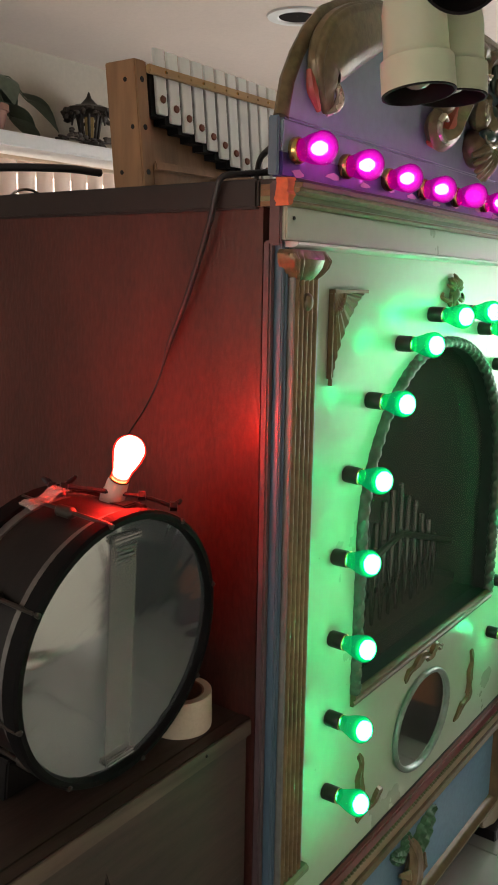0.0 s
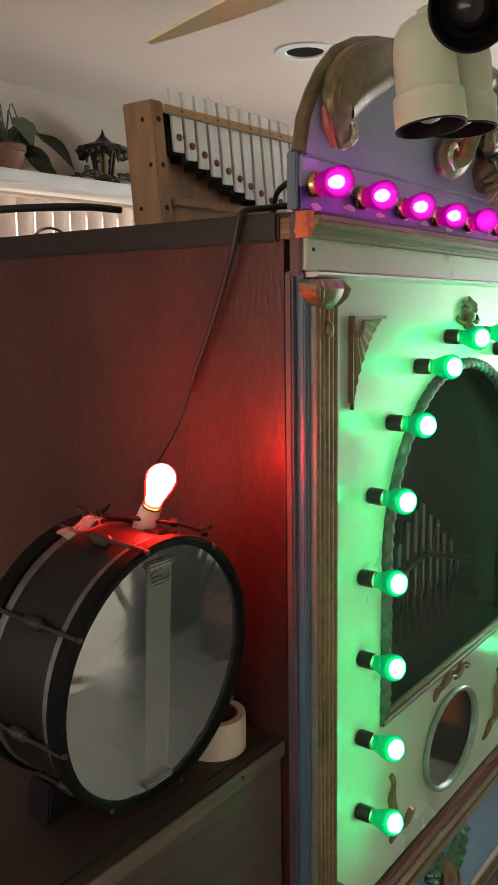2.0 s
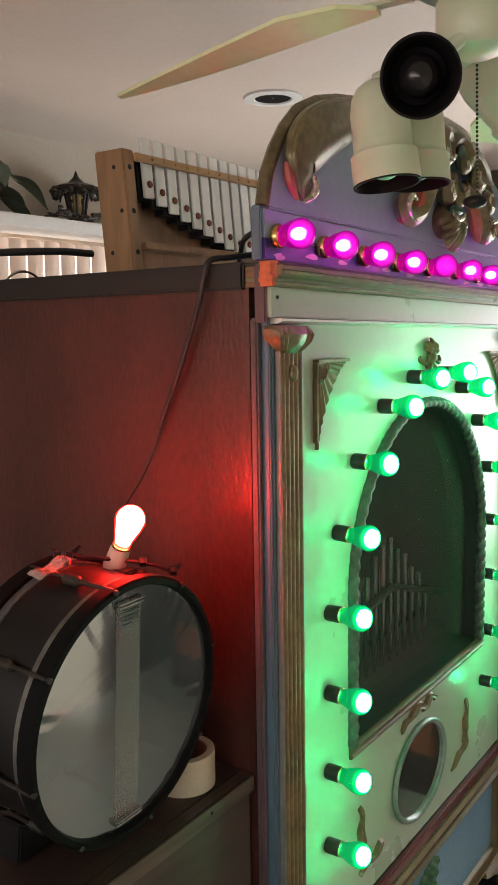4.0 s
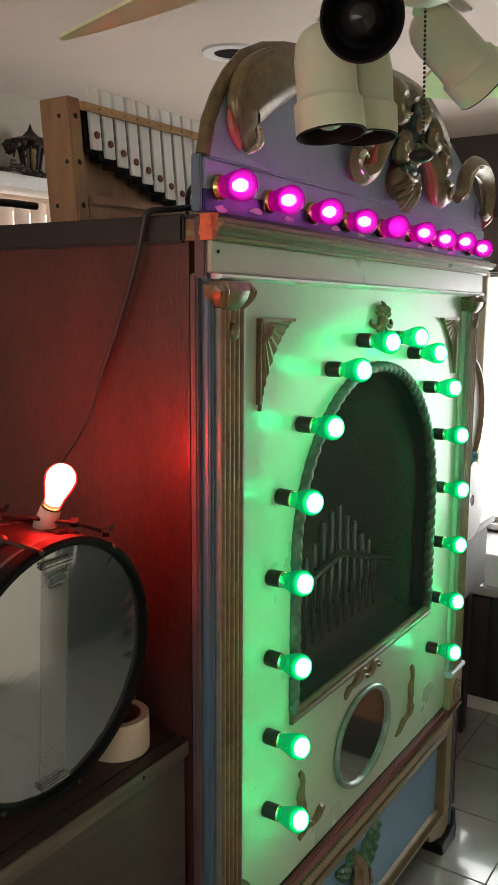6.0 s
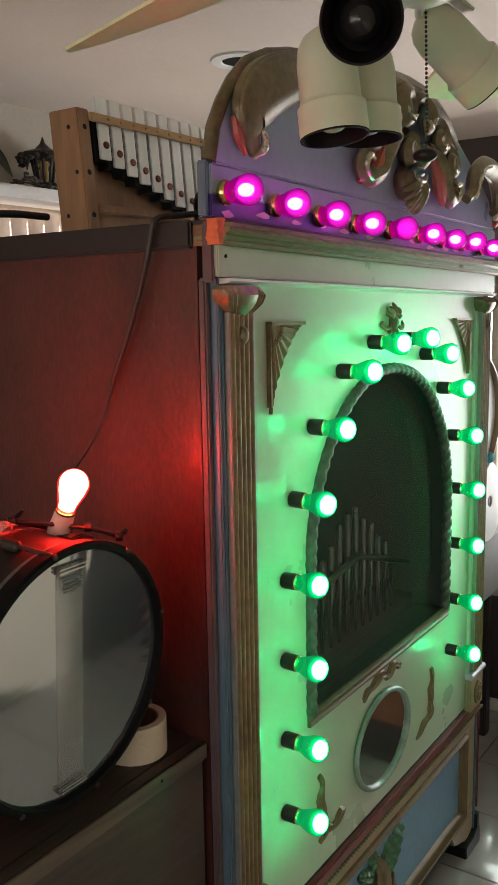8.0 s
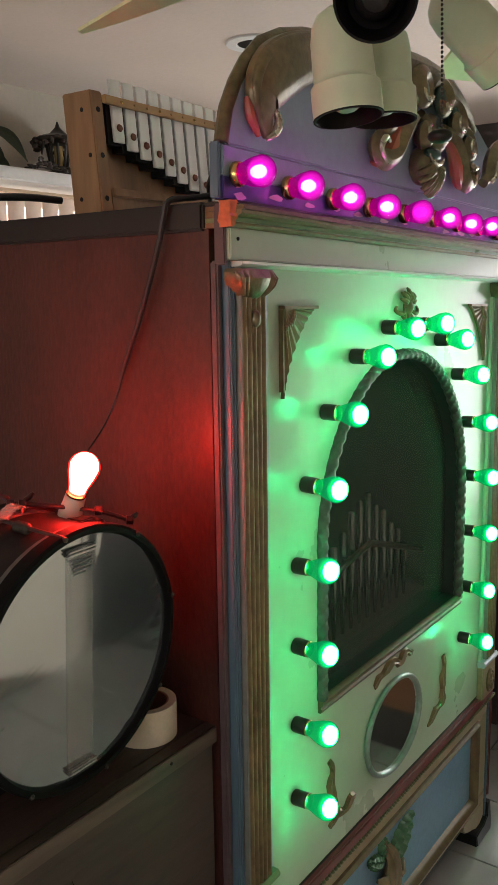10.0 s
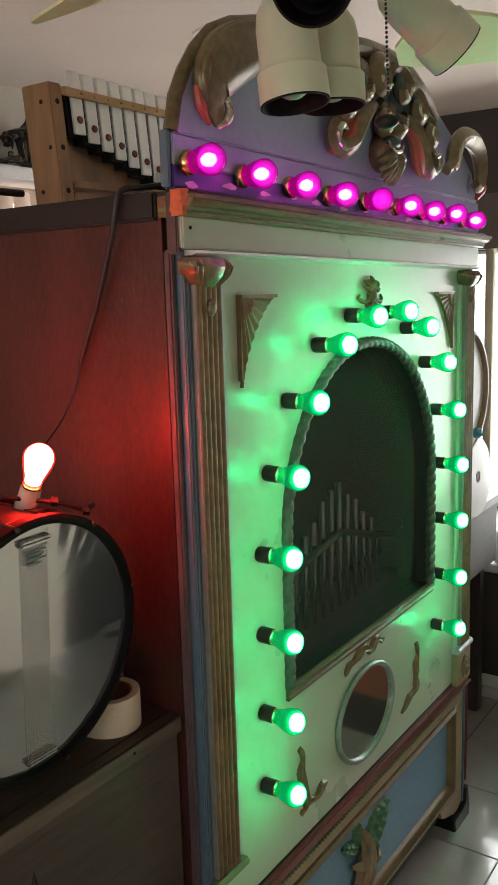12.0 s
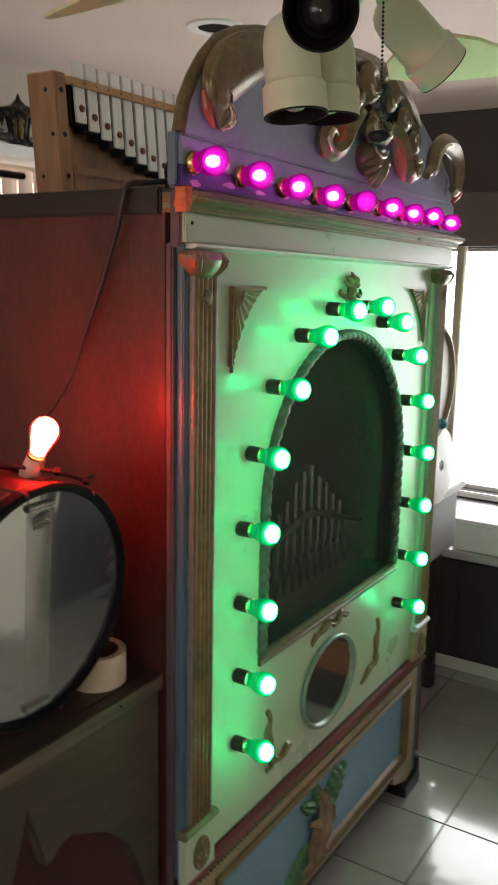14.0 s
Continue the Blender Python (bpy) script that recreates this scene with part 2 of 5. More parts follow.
def part(name, bm, material, parent=None, label="", smooth=True):
    """Links a bmesh, given in world metres, as one mesh object under a thing or a part."""
    org = ORG.get(parent, Vector((0, 0, 0)))
    if parent and (parent.name.startswith("glockenspiel") or (parent.parent and parent.parent.name.startswith("glockenspiel"))):
        for v in bm.verts:
            v.co.x -= 0.09 * (v.co.z - 1.86) - 0.022
    if parent and (parent.name.startswith(SAGGED) or (parent.parent and parent.parent.name.startswith(SAGGED))):
        for v in bm.verts:
            v.co.z -= sag(v.co.y, v.co.z)
    bmesh.ops.translate(bm, verts=bm.verts, vec=-org)
    bmesh.ops.recalc_face_normals(bm, faces=bm.faces)
    me = bpy.data.meshes.new(name)
    bm.to_mesh(me)
    bm.free()
    me.materials.append(material)
    if smooth:
        me.polygons.foreach_set("use_smooth", [True] * len(me.polygons))
        me.set_sharp_from_angle(angle=radians(38))
    ob = new(name, me)
    if parent:
        ob.parent = parent
    ORG[ob] = org
    if label:
        ob["label"] = label
    return ob


def solid(name, bm, material, label, category="", group="", kind="", smooth=True):
    return tagged(part(name, bm, material, None, "", smooth), label, category, group, kind)


def B():
    return bmesh.new()


def box(bm, x0, x1, y0, y1, z0, z1, bev=0.0):
    vs = [bm.verts.new((x, y, z)) for x in (x0, x1) for y in (y0, y1) for z in (z0, z1)]
    fs = [bm.faces.new([vs[i] for i in f]) for f in ((0, 1, 3, 2), (4, 6, 7, 5), (0, 4, 5, 1), (2, 3, 7, 6), (0, 2, 6, 4), (1, 5, 7, 3))]
    if bev:
        es = {e for f in fs for e in f.edges}
        bmesh.ops.bevel(bm, geom=list(es), offset=bev, segments=2, affect="EDGES")
    return bm


def loft(bm, rings, close=True, cap=True):
    """Joins rings of equal point count into one skin."""
    rows = [[bm.verts.new(p) for p in r] for r in rings]
    n = len(rows[0])
    for a, b in zip(rows, rows[1:]):
        for i in range(n if close else n - 1):
            j = (i + 1) % n
            bm.faces.new((a[i], a[j], b[j], b[i]))
    if cap and close:
        bm.faces.new(rows[0][::-1])
        bm.faces.new(rows[-1])
    return bm


def lathe(bm, profile, m=Matrix(), seg=20, cap=True):
    rings = []
    for r, h in profile:
        rings.append([m @ Vector((max(r, 1e-4) * math.cos(a), max(r, 1e-4) * math.sin(a), h)) for a in (2 * math.pi * k / seg for k in range(seg))])
    return loft(bm, rings, True, cap)


def axis(p, d):
    """Pose whose z axis runs along d, at p."""
    return Matrix.Translation(p) @ Vector(d).to_track_quat("Z", "Y").to_matrix().to_4x4()


def sweep(bm, pts, radii, seg=10, flat=1.0, up=(1, 0, 0), ridge=0, depth=0.0, twist=0.0):
    """A tapered tube along points; flat squeezes it along up; ridge gives lobes on its section."""
    pts = [Vector(p) for p in pts]
    n = len(pts)
    if not isinstance(radii, (list, tuple)):
        radii = [radii] * n
    rings, upv, run = [], Vector(up), 0.0
    for i, p in enumerate(pts):
        t = (pts[min(i + 1, n - 1)] - pts[max(i - 1, 0)]).normalized()
        if i:
            run += (p - pts[i - 1]).length
        s = t.cross(upv)
        s = s.normalized() if s.length > 1e-5 else t.orthogonal().normalized()
        u = s.cross(t).normalized()
        ring = []
        for k in range(seg):
            a = 2 * math.pi * k / seg
            q = radii[i] * (1 + depth * math.cos(ridge * a + twist * run))
            ring.append(p + s * (q * math.cos(a)) + u * (q * flat * math.sin(a)))
        rings.append(ring)
    return loft(bm, rings)


def smooth_path(ctrl, n=24):
    """Catmull-Rom through the control points."""
    c = [Vector(p) for p in ctrl]
    c = [c[0] * 2 - c[1]] + c + [c[-1] * 2 - c[-2]]
    out = []
    for i in range(1, len(c) - 2):
        m = max(2, n // (len(c) - 3))
        for k in range(m):
            t = k / m
            a, b, d, e = c[i - 1], c[i], c[i + 1], c[i + 2]
            out.append(0.5 * ((2 * b) + (d - a) * t + (2 * a - 5 * b + 4 * d - e) * t * t + (3 * b - a - 3 * d + e) * t ** 3))
    out.append(c[-2])
    return out


def prism_x(bm, outline, x0, x1, bev=0.0):
    """A flat outline in (y, z) made solid between two x."""
    f = bm.faces.new([bm.verts.new((x0, y, z)) for y, z in outline])
    r = bmesh.ops.extrude_face_region(bm, geom=[f])
    vs = [v for v in r["geom"] if isinstance(v, bmesh.types.BMVert)]
    bmesh.ops.translate(bm, verts=vs, vec=(x1 - x0, 0, 0))
    if bev:
        top = [e for e in bm.edges if all(abs(v.co.x - x1) < 1e-6 for v in e.verts)]
        bmesh.ops.bevel(bm, geom=top, offset=bev, segments=2, affect="EDGES")
    return bm


def run_y(bm, outline, y0, y1):
    """A moulding: an outline in (x, z) run along y."""
    return loft(bm, [[(x, y, z) for x, z in outline] for y in (y0, y1)])


def run_z(bm, outline, z0, z1):
    return loft(bm, [[(x, y, z) for x, y in outline] for z in (z0, z1)])


def blob(bm, c, r, seg=10, rows=7, wob=0.0, seed=0):
    """An uneven rounded lump."""
    rnd = random.Random(seed)
    rings = []
    for i in range(rows + 1):
        a = math.pi * i / rows
        rings.append([(c[0] + r[0] * max(math.sin(a), 0.02) * math.cos(b) * (1 + wob * rnd.uniform(-1, 1)), c[1] + r[1] * max(math.sin(a), 0.02) * math.sin(b) * (1 + wob * rnd.uniform(-1, 1)), c[2] + r[2] * math.cos(a)) for b in (2 * math.pi * k / seg for k in range(seg))])
    return loft(bm, rings)


def spiral(cy, cz, r0, r1, a0, a1, x, n=26, lift=0.0):
    """Points of a scroll in a plane of constant x."""
    out = []
    for k in range(n):
        t = k / (n - 1)
        a, r = radians(a0 + (a1 - a0) * t), r0 + (r1 - r0) * t
        out.append((x + lift * t, cy + r * math.cos(a), cz + r * math.sin(a)))
    return out


def taper(n, a, b, c=None):
    """Radii that swell from a to b and run out to c."""
    c = a if c is None else c
    return [a + (b - a) * (2 * k / (n - 1)) if k < n / 2 else b + (c - b) * (2 * k / (n - 1) - 1) for k in range(n)]


# ---- the room ----
CEILZ, WESTX, NORTHY, EASTX, SOUTHY = 2.41, -2.50, 4.12, 0.70, -1.7


def wall_open(name, along, at, lo, hi, opens, t, material, label):
    """A wall of thickness t with openings (a0, a1, z0, z1), in one mesh. along: 'x' or 'y'."""
    bm = B()
    cuts = sorted({lo, hi, *[o[0] for o in opens], *[o[1] for o in opens]})
    for a, b in zip(cuts, cuts[1:]):
        zs = [(0, CEILZ)]
        for o in opens:
            if o[0] <= a and b <= o[1]:
                zs = [(0, o[2]), (o[3], CEILZ)]
        for z0, z1 in zs:
            if along == "x":
                box(bm, a, b, min(at, at + t), max(at, at + t), z0, z1)
            else:
                box(bm, min(at, at + t), max(at, at + t), a, b, z0, z1)
    return solid(name, bm, material, label, "wall", kind="structure", smooth=False)


wall_open("wall_north", "x", NORTHY, WESTX - 0.15, EASTX + 0.15, [(-1.95, 0.45, 0.575, 1.775)], 0.15, DARKWALL, "dark brown painted wall round a wide bright window")
wall_open("wall_west", "y", WESTX, SOUTHY, NORTHY, [(0.9, 2.75, 1.15, 2.03)], -0.15, WALL, "beige painted wall with a blind-covered window")
wall_open("wall_east", "y", EASTX, SOUTHY, 2.40, [], 0.15, WALL, "plain beige painted wall")
wall_open("wall_northeast", "y", EASTX, 2.40, NORTHY, [], 0.15, DARKWALL, "plain dark brown painted wall")
# the south opening is out of view, sized to steer the sunlight
wall_open("wall_south", "x", SOUTHY, WESTX - 0.15, EASTX + 0.15, [(-2.00, 0.6, 1.30, 2.02)], -0.15, WALL, "beige painted wall with an added opening behind the viewer")
solid("ceiling", box(B(), WESTX - 0.15, EASTX + 0.15, SOUTHY - 0.15, NORTHY + 0.15, CEILZ, CEILZ + 0.1), CEIL, "warm off-white painted ceiling", "ceiling", kind="structure", smooth=False)
floor = solid("floor", box(B(), WESTX - 0.15, EASTX + 0.15, SOUTHY - 0.15, NORTHY + 0.15, -0.1, -0.004), GROUT, "pale glazed square floor tiles with dark grout", "floor", kind="structure", smooth=False)

# window_1, in the north wall
win = thing("window_1", (0.1, NORTHY, 0.72), "wide bright window with a white frame", "window", kind="structure")
bm = B()
for a, b, c, d in ((-1.95, 0.45, 0.575, 0.595), (-1.95, 0.45, 1.76, 1.775), (-1.95, -1.93, 0.595, 1.76), (0.43, 0.45, 0.595, 1.76)):
    box(bm, a, b, NORTHY + 0.05, NORTHY + 0.09, c, d)
part("window_frame", bm, WHITE, win, smooth=False)
part("window_sill", box(B(), -2.0, 0.50, NORTHY - 0.03, NORTHY + 0.02, 0.545, 0.573, 0.006), WHITE, win)
part("valance", box(B(), -2.05, 0.55, NORTHY - 0.07, NORTHY - 0.002, 1.78, 2.03, 0.008), mat("grey_brown_fabric", (0.13, 0.105, 0.095), 0.8, var=0.2), win, "grey-brown pelmet board")
solid("backdrop", box(B(), -4, 6, 5.4, 5.45, -0.5, 4.0), DAY, "overexposed daylight outside the window", "backdrop", kind="structure", smooth=False)
# unseen window, added to bring light in from behind the viewer
win3 = thing("window_3", (-0.3, SOUTHY, 0.95), "added unseen window behind the viewer", "window", kind="structure")
bm = B()
for a, b, c, d in ((-2.00, 0.6, 1.30, 1.34), (-2.00, 0.6, 1.98, 2.02), (-2.00, -1.96, 1.34, 1.98), (0.56, 0.6, 1.34, 1.98)):
    box(bm, a, b, SOUTHY - 0.09, SOUTHY - 0.05, c, d)
part("window_frame", bm, WHITE, win3, smooth=False)
# unseen glowing sheet, added as daylight behind the south opening
solid("porch", box(B(), -4, 4, -3.45, -3.4, -0.5, 1.2), glow("shaded_porch_light", (1.0, 0.93, 0.85), 0.8), "added glowing sheet outside the unseen rear window", "backdrop", kind="structure", smooth=False)
# window_2, in the west wall, behind upright blind slats
win2 = thing("window_2", (WESTX, 1.8, 1.15), "window covered by upright blind slats", "window", kind="structure")
bm = B()
for a, b, c, d in ((0.9, 2.75, 1.15, 1.19), (0.9, 2.75, 1.99, 2.03), (0.9, 0.94, 1.19, 1.99), (2.71, 2.75, 1.19, 1.99)):
    box(bm, WESTX - 0.1, WESTX - 0.06, a, b, c, d)
part("window_frame", bm, WHITE, win2, smooth=False)
for k in range(22):
    y = 0.94 + 0.083 * k
    bm = B()
    ring = [(WESTX + 0.035 + 0.012 * math.sin(math.pi * i / 6), y + 0.076 * (i / 6), 0) for i in range(7)]
    ring += [(x - 0.0015, yy, 0) for x, yy, z in ring[::-1]]
    loft(bm, [[(x, yy, z) for x, yy, _ in ring] for z in (1.13, 2.02)])
    part("slat", bm, BLIND, win2)
solid("yard", box(B(), -4.05, -4.0, -1.5, 5.5, 0.0, 4.0), DAYW, "overexposed daylight outside the blinds", "backdrop", kind="structure", smooth=False)

# plant ledge over the west window
solid("ledge", box(B(), WESTX + 0.002, -2.30, 0.2, NORTHY - 0.01, 2.04, 2.085, 0.006), WHITE, "white painted ledge above the blinds", "ledge", kind="structure")

# ---- the organ ----
F = -0.697           # face of the front panel
YL, YR = 1.135, 2.422
YC = 1.7985           # middle of the front
organ = thing("fairground_organ", (-1.2, YC, 0), "cream and gilt fairground organ with stained red wooden side", "organ")
BACK = -1.85
SIDEF = -0.716
bm = B()
box(bm, BACK, SIDEF, YL - 0.005, YL + 0.015, 0.06, 1.745)
part("side_panel", bm, SIDE, organ, "red-stained mahogany side board", smooth=False)
part("side_panel", box(B(), BACK, SIDEF, YR - 0.012, YR + 0.008, 0.06, 1.745), SIDE, organ, smooth=False)
bm = B()
box(bm, BACK, SIDEF - 0.004, YL - 0.016, YL + 0.02, 1.735, 1.778, 0.004)
part("top_moulding", bm, SIDETOP, organ, "dark worn moulding along the top edge")
part("top_board", box(B(), BACK, -0.75, YL + 0.02, YR - 0.02, 1.745, 1.768), SIDETOP, organ, smooth=False)
part("back_panel", box(B(), BACK - 0.015, BACK, YL, YR, 0.06, 1.76), SIDETOP, organ, smooth=False)
part("bottom_board", box(B(), BACK, SIDEF, YL + 0.015, YR - 0.012, 0.06, 0.09), INSIDE, organ, smooth=False)
# the front frame's edge
for s, y in ((1, YL), (-1, YR)):
    def e(a, b):
        return (min(y + s * a, y + s * b), max(y + s * a, y + s * b))
    part("front_edge", box(B(), SIDEF + 0.0005, F - 0.004, *e(-0.006, 0.008), 0.03, 1.69, 0.003), REDEDGE, organ, "worn maroon edge strip")
    for a, b, d in ((0.0082, 0.0155, 0.009), (0.0157, 0.0220, 0.011), (0.0222, 0.0235, 0.004)):
        part("front_edge", box(B(), SIDEF + 0.0005, F + d, *e(a, b), 0.03, 1.69, 0.002), BLUEEDGE, organ, "slate blue painted edge moulding")

# front panel with its arched opening
OC, OR, OSP, OB = 1.790, 0.352, 1.152, 0.842   # arch centre, radius, springing, sill


def faces_2d(bm, polys, x):
    for p in polys:
        bm.faces.new([bm.verts.new((x, y, z)) for y, z in p])
    bmesh.ops.remove_doubles(bm, verts=bm.verts, dist=1e-5)


P0, P1, PZ0, PZ1 = YL + 0.0238, YR - 0.0238, 0.480, 1.69
arch = [(OC - OR * math.cos(math.pi * k / 32), OSP + OR * math.sin(math.pi * k / 32)) for k in range(33)]
polys = [[(P0, PZ0), (OC - OR, PZ0), (OC - OR, OB), (P0, OB)], [(OC + OR, PZ0), (P1, PZ0), (P1, OB), (OC + OR, OB)], [(OC - OR, PZ0), (OC + OR, PZ0), (OC + OR, OB), (OC - OR, OB)]]
polys += [[(P0, OB), (OC - OR, OB), (OC - OR, OSP), (P0, OSP)], [(OC + OR, OB), (P1, OB), (P1, OSP), (OC + OR, OSP)]]
polys += [[(P0, OSP), (OC - OR, OSP), (OC - OR, PZ1), (P0, PZ1)], [(OC + OR, OSP), (P1, OSP), (P1, PZ1), (OC + OR, PZ1)]]
for a, b in zip(arch, arch[1:]):
    polys.append([a, b, (b[0], PZ1), (a[0], PZ1)])
bm = B()
faces_2d(bm, polys, F)
r = bmesh.ops.extrude_face_region(bm, geom=bm.faces[:])
bmesh.ops.translate(bm, verts=[v for v in r["geom"] if isinstance(v, bmesh.types.BMVert)], vec=(-0.02, 0, 0))
part("front_panel", bm, CREAM, organ, "cream painted front panel with an arched opening", smooth=False)
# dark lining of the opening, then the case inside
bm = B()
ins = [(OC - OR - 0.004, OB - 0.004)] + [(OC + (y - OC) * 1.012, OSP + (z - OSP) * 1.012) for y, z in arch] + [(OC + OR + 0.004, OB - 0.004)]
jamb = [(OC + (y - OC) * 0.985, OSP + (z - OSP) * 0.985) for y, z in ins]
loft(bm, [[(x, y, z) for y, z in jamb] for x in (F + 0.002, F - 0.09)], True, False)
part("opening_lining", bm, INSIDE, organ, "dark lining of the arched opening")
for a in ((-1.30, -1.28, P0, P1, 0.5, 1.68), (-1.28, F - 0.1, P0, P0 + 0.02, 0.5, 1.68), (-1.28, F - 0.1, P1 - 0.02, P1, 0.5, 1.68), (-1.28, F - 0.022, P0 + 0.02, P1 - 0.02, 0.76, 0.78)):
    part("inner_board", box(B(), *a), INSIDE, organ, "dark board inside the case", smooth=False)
bm = B()
bm.faces.new([bm.verts.new((F - 0.035, y, z)) for y, z in ins])
part("scrim", bm, SCRIM, organ, "thin dark scrim cloth in the opening", smooth=False)
# rope moulding round the opening, and its sill
path = [(F + 0.004, OC - OR - 0.004, OB + 0.31 * k / 14) for k in range(14)] + [(F + 0.004, OC + (y - OC) * 1.012, OSP + (z - OSP) * 1.012) for y, z in arch] + [(F + 0.004, OC + OR + 0.004, OSP - 0.31 * k / 14) for k in range(1, 15)]
fine = []
for a, b in zip(path, path[1:]):
    for k in range(8):
        fine.append(Vector(a).lerp(Vector(b), k / 8))
fine.append(Vector(path[-1]))
part("rope_moulding", sweep(B(), fine, 0.0122, seg=12, ridge=3, depth=0.13, twist=230), mat("green_grey_rope_paint", (0.075, 0.075, 0.065), 0.48, metal=0.0, var=0.5, scale=30), organ, "carved rope moulding")
bm = B()
run_y(bm, [(F + 0.001, OB - 0.026), (F + 0.008, OB - 0.026), (F + 0.011, OB - 0.019), (F + 0.007, OB - 0.014), (F + 0.013, OB - 0.009), (F + 0.013, OB - 0.002), (F + 0.006, OB + 0.003), (F + 0.001, OB + 0.003)], OC - OR - 0.014, OC + OR + 0.014)
part("opening_sill", bm, FRAMEGOLD, organ, "gilt moulded sill")


# pilasters
def pilaster(c):
    """Reeded gilt pilaster on a pale strip, with capital and plinth, centred on y = c."""
    s = 1 if c < YC else -1
    p = part("pilaster_strip", box(B(), F + 0.001, F + 0.010, *((c - 0.030, c + 0.056) if s > 0 else (c - 0.050, c + 0.036)), 0.58, 1.64, 0.002), LILAC if s > 0 else CREAM, organ, "pale lilac strip")
    out = [(F + 0.010, c - 0.030)]
    n = 61
    for k in range(n):
        u = k / (n - 1)
        out.append((F + 0.017 + 0.0055 * abs(math.sin(math.pi * 5 * u)), c - 0.030 + 0.066 * u))
    out.append((F + 0.010, c + 0.036))
    part("reeded_column", run_z(B(), out, 0.592, 1.638), GOLD, p, "reeded gilt column")
    part("column_edge", box(B(), F + 0.001, F + 0.021, c - 0.0340, c - 0.0305, 0.592, 1.638, 0.0015), EDGEGREY, p, "dull silver edge strip")
    # capital: scalloped bowl
    rings = []
    for z, o in ((1.628, -0.014), (1.636, -0.006), (1.642, 0.004), (1.652, 0.016), (1.664, 0.022), (1.672, 0.022), (1.678, 0.016)):
        ring, m = [], 72
        for k in range(m + 1):
            u = k / m
            sc = 0.007 * abs(math.sin(math.pi * 9 * u)) if 1.635 < z < 1.67 else 0
            a = math.pi * u
            hw = 0.037 + o * 0.8
            e = 0.35
            yy = -math.copysign(abs(math.cos(a)) ** e, math.cos(a)) * hw
            xx = abs(math.sin(a)) ** e * (0.020 + o * 0.5) + sc
            ring.append((F + 0.002 + max(xx, 0), c + yy, z))
        rings.append(ring)
    part("capital", loft(B(), rings), BRONZE, p, "bronze scalloped capital")
    part("leaf_drop", blob(B(), (F + 0.024, c, 1.600), (0.007, 0.010, 0.014), wob=0.15, seed=3), BRONZE, p)
    q = part("plinth", box(B(), F + 0.001, F + 0.020, c - 0.052, c + 0.050, 0.47, 0.572, 0.003), CREAM if s > 0 else TAN, organ, "cream plinth block" if s > 0 else "tan plinth block")
    bm = B()
    run_y(bm, [(F + 0.001, 0.572), (F + 0.022, 0.572), (F + 0.027, 0.578), (F + 0.027, 0.585), (F + 0.022, 0.590), (F + 0.001, 0.590)], c - 0.054, c + 0.052)
    # the far cap's pale lilac stands in for a bluish-white glare
    part("plinth_cap", bm, GREENTRIM if s > 0 else LILAC, q, "green moulded cap" if s > 0 else "moulded cap coloured pale for the glare on it")
    rings = []
    for sc, hgt, lobe in ((1.0, 0.0, 0.0), (1.0, 0.004, 0.0), (0.86, 0.0065, 0.0), (0.74, 0.0040, 0.0), (0.60, 0.0065, 0.0028), (0.34, 0.0060, 0.0022), (0.22, 0.0085, 0.0), (0.02, 0.0095, 0.0)):
        rings.append([(F + 0.0203 + hgt + lobe * math.cos(7 * a), c + 0.026 * sc * math.cos(a), 0.518 + 0.036 * sc * math.sin(a)) for a in (2 * math.pi * k / 42 for k in range(42))])
    bm = loft(B(), rings)
    part("rosette", bm, BRONZE, q, "oval brown carved rosette")


pilaster(1.193)
pilaster(2.370)

# frieze and cornice
FR = -0.672
bm = B()
box(bm, -0.6985, FR, 1.1265, 2.414, 1.6905, 1.738, 0.002)
part("frieze", bm, CREAM, organ, "cream frieze board")
part("frieze_end", box(B(), -0.700, FR - 0.006, 1.121, 1.1262, 1.682, 1.774, 0.003), REDEDGE, organ, "worn mauve end of the frieze")
part("frieze_bead", run_y(B(), [(F, 1.681), (FR - 0.002, 1.681), (FR + 0.006, 1.685), (FR + 0.006, 1.689), (F, 1.6902)], 1.150, 2.418), WHITE, organ, "pale bead under the frieze")
for z0, z1, a, b, m_ in ((1.7385, 1.746, 0.004, 0.009, GOLD), (1.7465, 1.753, 0.011, 0.011, GREENTRIM), (1.7535, 1.763, 0.013, 0.022, GOLD), (1.7635, 1.770, 0.026, 0.026, FRAMEGOLD), (1.7705, 1.777, 0.020, 0.012, SIDETOP)):
    part("cornice_moulding", run_y(B(), [(-0.735, z0), (FR + a, z0), (FR + b, (z0 + z1) / 2), (FR + b, z1), (-0.735, z1)], 1.1268, 2.420 + b), m_, organ)
bm = B()
rnd = random.Random(17)
rows = []
for z, w in ((1.738, 0.006), (1.742, 0.016), (1.748, 0.024), (1.753, 0.020), (1.758, 0.025), (1.764, 0.021), (1.770, 0.024), (1.777, 0.014)):
    k = [rnd.uniform(-0.0025, 0.0025) for _ in range(4)]
    rows.append([(FR - 0.014 + k[0], 1.1165 + k[1] * 0.4, z), (FR + 0.008 + k[2], 1.1160 + k[1] * 0.4, z), (FR + 0.012 + k[3], 1.1165 + w * 0.55 + k[0], z), (FR - 0.014 + k[0], 1.1165 + w * 0.55 + k[2], z)])
loft(bm, rows)
part("broken_corner", bm, ORANGE, organ, "broken corner with bare orange wood")
part("frieze_nail", lathe(B(), [(0.003, 0), (0.003, 0.002), (0.001, 0.003)], axis((FR, 1.145, 1.722), (1, 0, 0)), 8), BLACK, organ)


